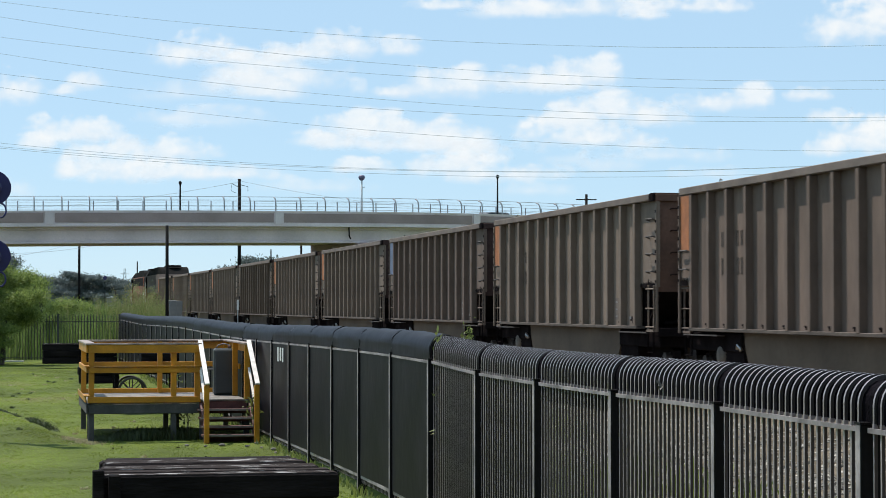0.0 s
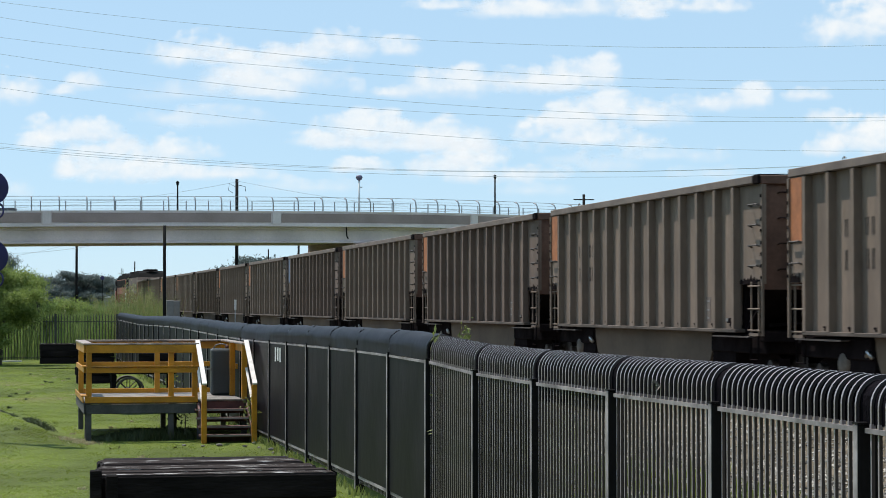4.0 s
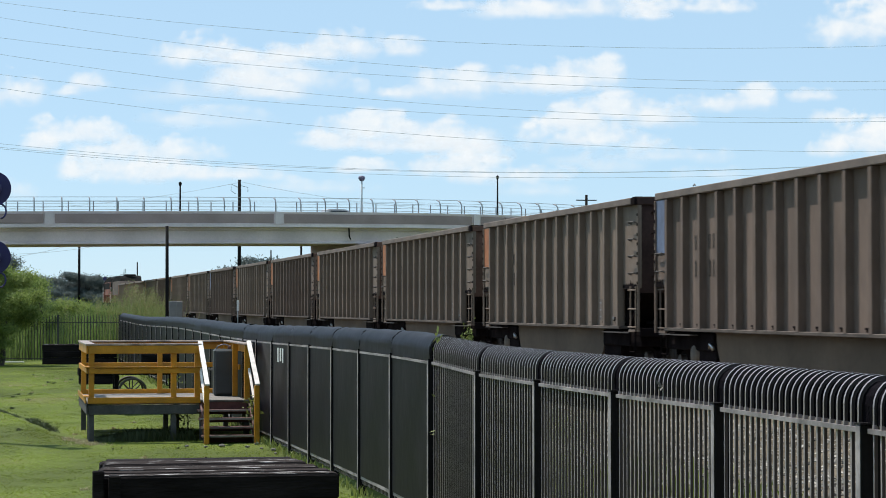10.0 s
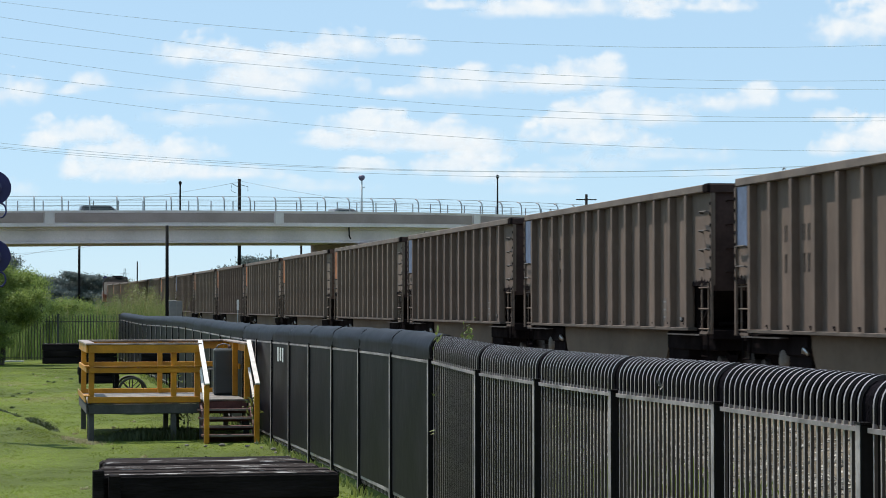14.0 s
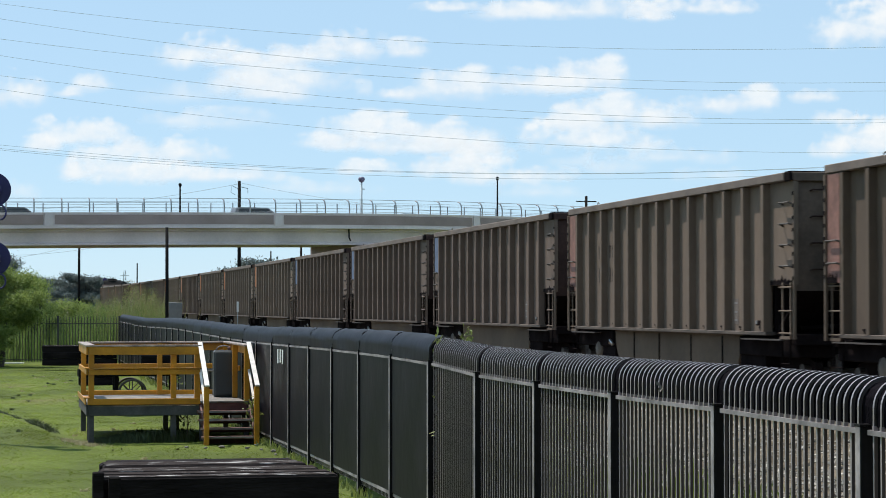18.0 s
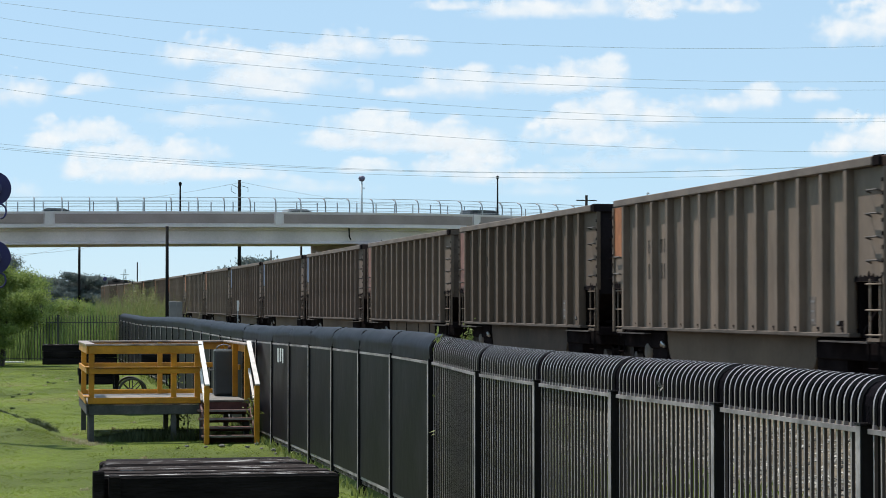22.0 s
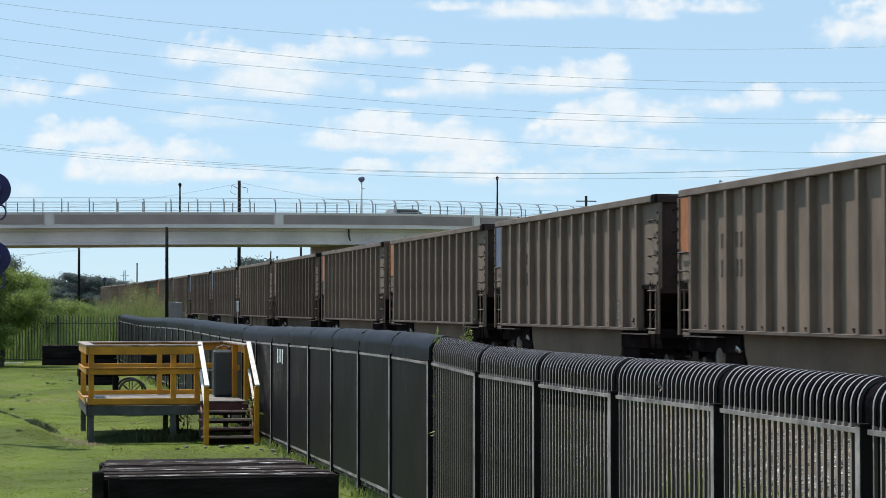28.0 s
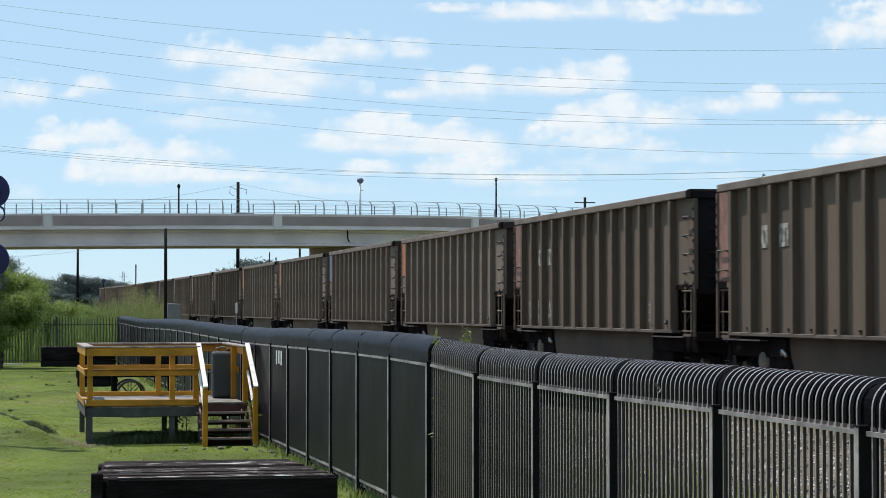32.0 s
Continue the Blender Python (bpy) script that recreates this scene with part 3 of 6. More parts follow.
# ---- the overpass ----
def bridge_heading(s):
    """How far the overpass has turned away from the camera's plane."""
    return 0.30 + 0.010 * min(s, 48) if s > 0 else max(0.30 + 0.004 * s, -0.15)


BRIDGE = {0: (-24.6, 195.0)}
for i in range(110):
    h = bridge_heading(i + 0.5)
    BRIDGE[i + 1] = (BRIDGE[i][0] + math.cos(h), BRIDGE[i][1] + math.sin(h))
for i in range(0, -180, -1):
    h = bridge_heading(i - 0.5)
    BRIDGE[i - 1] = (BRIDGE[i][0] - math.cos(h), BRIDGE[i][1] - math.sin(h))


def bridge_path(s):
    """The near edge of the overpass at s metres along it, and its heading."""
    i = math.floor(s)
    f = s - i
    (ua, va), (ub, vb) = BRIDGE[i], BRIDGE[i + 1]
    z = 11.0 + 0.0105 * s - 0.0030 * max(s - 24, 0) ** 1.35 if s > 0 else 11.0 + 0.0125 * s - 0.00006 * s * s
    return plan(ua + (ub - ua) * f, va + (vb - va) * f, z), bridge_heading(s)


def along(s, inward=0.0, dz=0.0):
    p, th = bridge_path(s)
    n = Vector((math.sin(radians(YAW)) * math.cos(th) - math.cos(radians(YAW)) * math.sin(th) , math.cos(radians(YAW)) * math.cos(th) + math.sin(radians(YAW)) * math.sin(th), 0))
    return p + n * inward + Vector((0, 0, dz))


def ribbon(section, stations):
    """A section of (inward, height) carried along the overpass."""
    g, n = Geo(), len(section)
    pts = [along(s, a, b) for s in stations for a, b in section]
    faces = []
    for i in range(len(stations) - 1):
        faces += [(i * n + k, (i + 1) * n + k, (i + 1) * n + (k + 1) % n, i * n + (k + 1) % n) for k in range(n)]
    faces += [tuple(reversed(range(n))), tuple((len(stations) - 1) * n + k for k in range(n))]
    return g.add(pts, faces)


def overpass():
    br = thing("road_overpass", "pale concrete road overpass with brown panelled parapets and hooped railings", "bridge", kind="structure")
    st = [-170 + 10 * i for i in range(17)] + [3 * i for i in range(34)]
    W = 11.0
    part("deck", ribbon([(0.06, -1.08), (W - 0.06, -1.08), (W - 0.06, -1.42), (0.06, -1.42)], st), CONCRETE, br)
    part("roadway", ribbon([(0.4, -1.02), (W - 0.4, -1.02), (W - 0.4, -1.076), (0.4, -1.076)], st), ASPHALT, br, "dark asphalt roadway")
    for a, b in ((0.0, 0.3), (W - 0.3, W)):
        part("parapet", ribbon([(a, 0), (b, 0), (b, -1.4), (a, -1.4)], st), CONCRETE, br)
        part("coping", ribbon([(a - 0.05, 0.03), (b + 0.05, 0.03), (b + 0.05, -0.1), (a - 0.05, -0.1)], st), CONCRETE, br)
    part("slab_edge", ribbon([(-0.07, -1.1), (-0.003, -1.1), (-0.003, -1.4), (-0.07, -1.4)], st), CONCRETE, br)
    for a in (0.7, 3.7, 6.7, W - 1.3):
        part("girder", ribbon([(a, -1.425), (a + 0.9, -1.425), (a + 0.9, -1.6), (a + 0.62, -1.75), (a + 0.62, -2.6), (a + 0.9, -2.75), (a + 0.9, -2.88),
                               (a, -2.88), (a, -2.75), (a + 0.28, -2.6), (a + 0.28, -1.75), (a, -1.6)], st), CONCRETE, br)
    # brown panels between light pilasters on the outer face
    marks = [-136.1 + 20.9 * i for i in range(11)]
    for i, s in enumerate(marks):
        part("pilaster", ribbon([(-0.11, -0.05), (-0.003, -0.05), (-0.003, -1.18), (-0.11, -1.18)], [s - 0.38, s + 0.38]), CONCRETE, br)
        e = marks[i + 1] if i + 1 < len(marks) else 95
        n = 8
        part("brown_panel", ribbon([(-0.045, -0.2), (-0.004, -0.2), (-0.004, -1.04), (-0.045, -1.04)], [s + 0.5 + (e - s - 1.0) * j / n for j in range(n + 1)]), PANEL, br, "ribbed brown parapet panel")
    # hooped railing on the near parapet, straight railing on the far one
    for i in range(-38, 34):
        s = 2.44 * i + 0.2
        pts = [along(s, 0.15, 0.03), along(s, 0.15, 0.6), along(s, 0.22, 0.92), along(s, 0.42, 1.18), along(s, 0.8, 1.32)]
        part("hooped_post", Geo().tube(pts, 0.065, 5), RAILING, br)
        part("straight_post", Geo().tube([along(s + 1.6, W - 0.15, 0.03), along(s + 1.6, W - 0.15, 1.4)], 0.055, 5), RAILING, br)
    rs = [-88 + 4 * i for i in range(22)] + [2.5 * i for i in range(33)]
    for inn, z, r in ((0.8, 1.33, 0.03), (0.26, 1.0, 0.016), (0.13, 0.72, 0.014), (0.135, 0.42, 0.014), (0.14, 0.16, 0.022), (W - 0.15, 1.4, 0.022), (W - 0.15, 0.95, 0.02)):
        part("railing_bar", Geo().tube([along(s, inn, z) for s in rs], r, 4), RAILING, br)
    # piers: a broad cap on a column
    for s in (-48.0, 19.8, 74.0):
        p, th = bridge_path(s)
        m = Matrix.Translation((p.x, p.y, 0)) @ pose(0, 0, 0, 0, 0, -YAW + math.degrees(th))
        top = p.z - 2.88
        part("pier_cap", Geo().prism([(0.3, top), (10.7, top), (10.7, top - 0.7), (8.0, top - 1.5), (3.0, top - 1.5), (0.3, top - 0.7)], "x", -1.6, 1.6), PANEL, br, "brown concrete pier cap", at=m)
        part("pier_column", Geo().box(-1.1, 1.1, 3.6, 7.4, -0.5, top - 1.5, 0.1), CONCRETE, br, at=m)
    part("drain_pipe", Geo().tube([along(17.4, 0.55, -1.4), along(17.4, 0.5, -2.2), along(17.6, 0.6, -2.5)], 0.07, 6), GRIME, br, "dark drain pipe")


def shade_wall():
    """A plain dark wall, added unseen behind the camera to darken reflections and fill."""
    solid("wall_south", Geo().box(-45, 60, -16.4, -16, -0.2, 9.5), WALL_DARK, "plain dark brown wall, added unseen to darken reflections", "wall", kind="structure")


shade_wall()
hoop_fence()
far_fence()
overpass()


# ---- poles, lamps, wires ----
def lamp_on_bridge(s, height, inward=0.7):
    p = along(s, inward, -1.0)
    ob = thing("street_lamp", "slim dark steel lamp post standing on the overpass", "street lamp", pose(*p), group="lamps on the overpass")
    part("pole", Geo().tube([(0, 0, 0), (0, 0, height)], [0.10, 0.07], 8), POLE_WOOD, ob, smooth=True)
    part("lantern", Geo().lathe([(0.07, height - 0.1), (0.13, height + 0.05), (0.15, height + 0.2), (0.04, height + 0.32)], 10), POLE_WOOD, ob, "dark lantern head", smooth=True)
    part("base", Geo().lathe([(0.2, 0), (0.2, 0.3), (0.11, 0.45)], 10), POLE_WOOD, ob)


lamp_on_bridge(1.1, 3.4)
lamp_on_bridge(34.2, 4.6)


def flood_light():
    p = along(23.6, 9.6, -0.5)
    ob = thing("camera_mast", "white mast with a dark round traffic camera on top", "mast", pose(*p))
    part("mast", Geo().tube([(0, 0, 0), (0, 0, 4.0)], [0.13, 0.09], 8), WHITE, ob, smooth=True)
    part("head", Geo().lathe([(0.05, 3.95), (0.26, 4.1), (0.34, 4.3), (0.28, 4.48), (0.05, 4.55)], 12), HEAD, ob, "dark round camera head", smooth=True)
    part("bracket", Geo().box(-0.05, 0.3, -0.05, 0.05, 3.3, 3.38), GREY_STEEL, ob)


flood_light()


def utility_pole(u, v, top, radius, lean=0.0, arm=None, label="dark timber utility pole"):
    base = plan(u, v, 0.0)
    ob = thing("utility_pole", label, "utility pole", pose(*base), group="utility poles")
    part("pole", Geo().tube([(lean * top, 0, -0.2), (0, 0, top)], [radius * 1.25, radius], 8), POLE_WOOD, ob, smooth=True)
    if arm:
        z, w = arm
        part("crossarm", Geo().box(-w, w, -0.06, 0.06, z - 0.06, z + 0.06, 0.01), POLE_WOOD, ob)
        for x in (-w * 0.9, -w * 0.3, w * 0.9):
            part("insulator", Geo().lathe([(0.04, z + 0.06), (0.07, z + 0.12), (0.04, z + 0.2)], 8), GREY_STEEL, ob)
    return ob


utility_pole(-12.09, 95.0, 5.95, 0.07, 0.004)
p2 = utility_pole(-21.6, 230.0, 15.9, 0.17)
part("bracket", Geo().tube([(0, 0, 15.0), (-0.8, 0, 15.4), (-0.9, 0, 14.7), (-0.4, 0, 14.4)], 0.03, 5), POLE_WOOD, p2)
part("bracket", Geo().tube([(0, 0, 15.3), (0.9, 0, 15.1), (0.9, 0, 14.6)], 0.03, 5), POLE_WOOD, p2)
utility_pole(-43.6, 260.0, 10.0, 0.15)
utility_pole(-17.0, 260.0, 10.2, 0.13)
utility_pole(16.4, 248.0, 15.2, 0.15, arm=(14.6, 1.2))
utility_pole(-23.0, 290.0, 10.0, 0.09)
utility_pole(-46.5, 330.0, 9.2, 0.10)


def wires():
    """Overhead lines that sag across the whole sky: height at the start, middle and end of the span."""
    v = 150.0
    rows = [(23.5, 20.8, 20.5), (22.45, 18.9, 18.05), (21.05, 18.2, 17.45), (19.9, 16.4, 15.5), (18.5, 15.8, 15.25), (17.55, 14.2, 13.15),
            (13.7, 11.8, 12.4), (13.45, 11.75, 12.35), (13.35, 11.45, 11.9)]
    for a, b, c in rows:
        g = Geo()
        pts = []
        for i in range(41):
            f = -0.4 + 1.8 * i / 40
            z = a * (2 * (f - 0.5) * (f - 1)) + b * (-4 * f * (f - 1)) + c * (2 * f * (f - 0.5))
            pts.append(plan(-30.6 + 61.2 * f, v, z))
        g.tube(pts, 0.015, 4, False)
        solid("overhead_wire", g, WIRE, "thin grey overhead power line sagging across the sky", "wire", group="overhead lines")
    for (ua, va, za), (ub, vb, zb) in (((-21.6, 230, 15.6), (-52.0, 260, 14.2)), ((-21.6, 230, 15.7), (6.0, 236, 12.6)), ((-52, 230, 8.3), (-36, 230, 9.0)), ((-52, 230, 7.6), (-40, 232, 9.0))):
        a, b = plan(ua, va, za), plan(ub, vb, zb)
        pts = [a.lerp(b, i / 12) - Vector((0, 0, 0.6 * 4 * (i / 12) * (1 - i / 12))) for i in range(13)]
        solid("service_wire", Geo().tube(pts, 0.02, 4, False), WIRE, "thin service line from a utility pole", "wire", group="service lines")


wires()


def near_signal():
    """Railway signal seen from behind: two round target plates on a mast."""
    ob = thing("railway_signal", "black railway signal with round target plates, seen from behind", "signal", pose(*plan(-8.35, 39.0)))
    part("mast", Geo().tube([(0, 0.12, 0), (0, 0.12, 5.2)], 0.07, 10), GREY_STEEL, ob, smooth=True)
    for z in (4.55, 3.31):
        disc = part("target", Geo().lathe([(0.31, -0.008), (0.31, 0.008)], 36, pose(0.26, 0, z, 90, 0, 0)), NAVY, ob, "round black target plate")
        part("lamp_case", Geo().lathe([(0.12, 0), (0.14, 0.03), (0.14, 0.16), (0.1, 0.2)], 16, pose(0.26, -0.0, z, 90, 0, 0)), NAVY, disc, smooth=True)
        loop = [(0.26 + 0.12 + 0.10 * math.sin(a), -0.05, z - 0.41 - 0.13 * math.cos(a)) for a in [math.pi * i / 8 for i in range(9)]]
        part("cable", Geo().tube(loop, 0.018, 6), NAVY, disc, "looped black cable", smooth=True)
    part("base", Geo().box(-0.25, 0.25, -0.15, 0.4, 0, 0.12, 0.02), CONCRETE, ob)


def far_signal():
    ob = thing("railway_signal", "distant railway signal mast with a round black head", "signal", pose(*plan(-59.2, 380)))
    part("mast", Geo().tube([(0, 0, 0), (0, 0, 7.2)], 0.05, 6), POLE_WOOD, ob)
    part("head", Geo().lathe([(0.34, -0.1), (0.36, 0.1)], 16, pose(0, 0, 7.35, 90, 0, 0)), NAVY, ob)
    tw = thing("lattice_tower", "distant steel lattice transmission tower", "tower", pose(*plan(-132.0, 900)))
    for sx in (-1, 1):
        part("leg", Geo().tube([(sx * 2.2, 0, 0), (sx * 0.8, 0, 10), (sx * 0.3, 0, 18)], 0.16, 4), GREY_STEEL, tw)
    for z, w in ((10.5, 2.6), (13.2, 2.2), (15.8, 1.8)):
        part("crossarm", Geo().tube([(-w, 0, z), (w, 0, z)], 0.14, 4), GREY_STEEL, tw)
    for z in range(1, 9):
        part("brace", Geo().tube([(-2.0 + z * 0.2, 0, z * 1.9), (1.8 - z * 0.2, 0, z * 1.9 + 1.9)], 0.09, 4), GREY_STEEL, tw)


near_signal()
far_signal()


# ---- the viewing platform ----
def boards(ob, name, rows, material, label="", c=0.006):
    """Several alike timbers, each a part: rows of (x0, x1, y0, y1, z0, z1)."""
    for r in rows:
        part(name, Geo().box(*r, c), material, ob, label)


def slant(ob, name, a, b, w, h, material, label=""):
    """A timber from a to b, w across and h deep."""
    a, b = Vector(a), Vector(b)
    d = b - a
    L = d.length
    m = Matrix.Translation(a) @ d.to_track_quat("Y", "Z").to_matrix().to_4x4()
    part(name, Geo().box(-w / 2, w / 2, 0, L, -h / 2, h / 2, 0.006), material, ob, label, at=m)


def viewing_platform():
    X0, X1, Y0, Y1, Z, XS = 1.52, 4.44, 39.75, 43.7, 0.69, 3.53
    ob = thing("viewing_platform", "yellow-painted timber viewing platform with steps and rails on the lawn", "platform")
    # deck boards, rim and legs
    n = 14
    for i in range(n):
        y = Y0 + (Y1 - Y0) * i / n
        part("deck_board", Geo().box(X0, X1, y + 0.004, y + (Y1 - Y0) / n - 0.004, Z - 0.04, Z, 0.004), GREY_WOOD, ob)
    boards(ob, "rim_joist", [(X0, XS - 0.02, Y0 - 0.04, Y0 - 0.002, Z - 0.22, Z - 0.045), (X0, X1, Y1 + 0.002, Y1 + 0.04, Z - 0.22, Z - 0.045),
                             (X0 - 0.04, X0 - 0.002, Y0, Y1, Z - 0.22, Z - 0.045), (X1 + 0.002, X1 + 0.04, Y0, Y1, Z - 0.22, Z - 0.045)], SLATE, "weathered rim joist, darkened for shade")
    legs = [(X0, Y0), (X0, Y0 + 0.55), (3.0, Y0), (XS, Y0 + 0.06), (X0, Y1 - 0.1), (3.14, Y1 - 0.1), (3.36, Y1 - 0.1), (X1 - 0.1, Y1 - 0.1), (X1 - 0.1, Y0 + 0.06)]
    boards(ob, "leg", [(x, x + 0.10, y, y + 0.10, -0.1, Z - 0.045) for x, y in legs], SLATE, "timber leg, darkened for shade")
    # railing: posts, top boards, middle and bottom boards
    H = 1.06
    posts = [(X0, Y0 - 0.02), (3.0, Y0 - 0.02), (XS - 0.1, Y0 - 0.02), (X0, Y1 - 0.1), (3.02, Y1 - 0.1), (X1 - 0.1, Y1 - 0.1), (X1 - 0.1, Y0 + 0.0), (X1 - 0.1, Y0 + 2.1)]
    boards(ob, "rail_post", [(x, x + 0.10, y, y + 0.10, Z + 0.001, Z + H - 0.035) for x, y in posts], YELLOW)
    boards(ob, "top_rail", [(X0 - 0.06, XS + 0.02, Y0 - 0.07, Y0 + 0.10, Z + H - 0.034, Z + H), (X0 - 0.06, X0 + 0.12, Y0 + 0.104, Y1 - 0.11, Z + H - 0.034, Z + H),
                            (X0 - 0.06, X1 + 0.05, Y1 - 0.105, Y1 + 0.06, Z + H - 0.034, Z + H), (X1 - 0.11, X1 + 0.05, Y0 - 0.02, Y1 - 0.109, Z + H - 0.034, Z + H)], HANDRAIL, "worn brown flat handrail board, paled for sunlight")
    boards(ob, "rail_board", [(X0, XS, Y0 - 0.062, Y0 - 0.024, Z + H - 0.18, Z + H - 0.038), (X0 - 0.042, X0 - 0.004, Y0, Y1, Z + H - 0.18, Z + H - 0.038),
                              (X0, X1, Y1 + 0.002, Y1 + 0.04, Z + H - 0.18, Z + H - 0.038),
                              (X0, XS, Y0 - 0.062, Y0 - 0.024, Z + 0.52, Z + 0.62), (X0 - 0.042, X0 - 0.004, Y0, Y1, Z + 0.52, Z + 0.62), (X0, X1, Y1 + 0.002, Y1 + 0.04, Z + 0.52, Z + 0.62),
                              (X0 - 0.02, XS, Y0 - 0.082, Y0 - 0.044, Z - 0.02, Z + 0.09), (X0 - 0.062, X0 - 0.044, Y0 - 0.07, Y1, Z - 0.02, Z + 0.09), (X0, X1, Y1 + 0.002, Y1 + 0.04, Z - 0.02, Z + 0.09),
                              (X1 + 0.004, X1 + 0.042, Y0 + 2.0, Y1, Z + 0.52, Z + 0.62), (X1 + 0.004, X1 + 0.042, Y0, Y1, Z + H - 0.18, Z + H - 0.038)], YELLOW)
    boards(ob, "rail_ledge", [(X0 - 0.075, X0 + 0.02, Y0 - 0.10, Y0 + 0.5, Z + 0.625, Z + 0.65), (X0 - 0.09, X0 + 0.02, Y0 - 0.11, Y0 + 0.5, Z + 0.095, Z + 0.12), (X0 + 0.1, XS, Y0 - 0.10, Y0 - 0.025, Z + 0.625, Z + 0.645)], YELLOW)
    # five steps down toward the lawn
    run, rise, k = 0.30, Z / 5, 4
    for i in range(k):
        y1, z = Y0 - run * i, Z - rise * (i + 1)
        part("tread", Geo().box(XS - 0.06, X1 - 0.02, y1 - run - 0.02, y1 - 0.01, z - 0.04, z, 0.006), MAROON, ob, "dark red-brown worn tread")
        part("tread_edge", Geo().box(XS - 0.062, X1 - 0.018, y1 - run - 0.028, y1 - run - 0.0205, z - 0.03, z + 0.003), GREY_WOOD, ob, "pale front edge of the tread")
        part("riser", Geo().box(XS - 0.02, X1 - 0.06, y1 - 0.034, y1 - 0.012, z - rise + (0.04 if i < k - 1 else 0), z - 0.042) if i == k - 1 else Geo().box(XS - 0.02, X1 - 0.06, y1 - 0.034, y1 - 0.012, z - 0.09, z - 0.042), MAROON, ob)
    part("riser", Geo().box(XS - 0.02, X1 - 0.06, Y0 - 0.03, Y0 - 0.004, Z - rise + 0.002, Z - 0.01), MAROON, ob)
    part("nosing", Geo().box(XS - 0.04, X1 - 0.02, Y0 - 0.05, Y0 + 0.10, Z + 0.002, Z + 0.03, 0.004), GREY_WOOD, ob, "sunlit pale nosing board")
    YB = Y0 - run * k - 0.05
    for x in (XS - 0.04, X1 - 0.06):
        part("step_post", Geo().box(x, x + 0.09, YB - 0.05, YB + 0.05, -0.1, 1.02, 0.006), YELLOW, ob)
        slant(ob, "stringer", (x + 0.045, Y0 - 0.06, Z - 0.12), (x + 0.045, YB + 0.06, 0.0), 0.04, 0.2, MAROON)
        slant(ob, "stair_handrail", (x + 0.045, Y0 + 0.08, Z + H + 0.04), (x + 0.045, YB - 0.12, 1.04), 0.085, 0.03, GLINT_WHITE, "sloping handrail board, sun glint painted white")
        slant(ob, "stair_middle_rail", (x + 0.045, Y0 + 0.02, Z + 0.60), (x + 0.045, YB, 0.50), 0.045, 0.03, GLINT_WHITE, "sloping middle rail, sun glint painted white")


def deck_cabinet():
    ob = thing("utility_cabinet", "tall plain grey metal cabinet standing on the platform", "cabinet", pose(4.2, 42.3, 0.69))
    part("body", Geo().box(-0.19, 0.19, -0.18, 0.18, 0, 0.91, 0.04), CABINET, ob)
    part("door", Geo().box(-0.165, 0.165, -0.195, -0.183, 0.05, 0.86, 0.004), CABINET, ob)
    part("handle", Geo().box(-0.34, -0.19, -0.16, -0.13, 0.50, 0.53, 0.004), CREAM, ob, "pale lever sticking out of the side")
    part("conduit", Geo().tube([(-0.15, -0.05, 0.90), (-0.10, -0.05, 0.97), (0.0, -0.05, 1.0), (0.1, -0.05, 0.98), (0.14, -0.05, 0.93)], 0.012, 6), CREAM, ob, "pale bent conduit on top", smooth=True)
    part("cap", Geo().lathe([(0.03, 0.905), (0.04, 0.95), (0.02, 0.98)], 10, pose(0.12, -0.05, 0)), PINK, ob, "faded red cap", smooth=True)


def tie_stack(name, label, x0, x1, y0, rows, top, at=None, posts=True):
    """Old creosoted sleepers piled as a low dock."""
    ob = thing(name, label, "timber stack", at)
    rnd = random.Random(7)
    for lay in range(3):
        z1 = top - 0.26 * lay
        for i in range(rows):
            y = y0 + 0.30 * i
            dx = rnd.uniform(-0.05, 0.05)
            dz = rnd.uniform(-0.008, 0.008) + (0.008 * (i // 2) if lay == 0 else 0)
            part("sleeper", Geo().box(x0 + dx + 0.04 * (i // 2), x1 + dx - 0.08 * (i // 2), y + rnd.uniform(-0.01, 0.01), y + 0.285, z1 - 0.245 + dz, z1 + dz, 0.018), TIE, ob)
            if lay == 0 and i < 6:
                part("weathered_top", Geo().box(x0 + dx + 0.04 * (i // 2) + 0.03, x1 + dx - 0.08 * (i // 2) - 0.03, y + 0.02, y + 0.265, z1 + dz, z1 + dz + 0.006), TIE_TOP, ob, "bleached and split top surface")
    if posts:
        for k, (dx, z1) in enumerate(((-0.04, 0.06), (0.11, 0.015))):
            part("stub_post", Geo().box(x0 + dx - 0.05, x0 + dx + 0.06, y0 - 0.14 - 0.05 * k, y0 - 0.025, 0, top + z1, 0.01), TIE, ob)
        part("bolt_plate", Geo().box(x0 - 0.08, x0 - 0.02, y0 - 0.16, y0 - 0.142, top - 0.28, top - 0.24), STEEL, ob)
    return ob


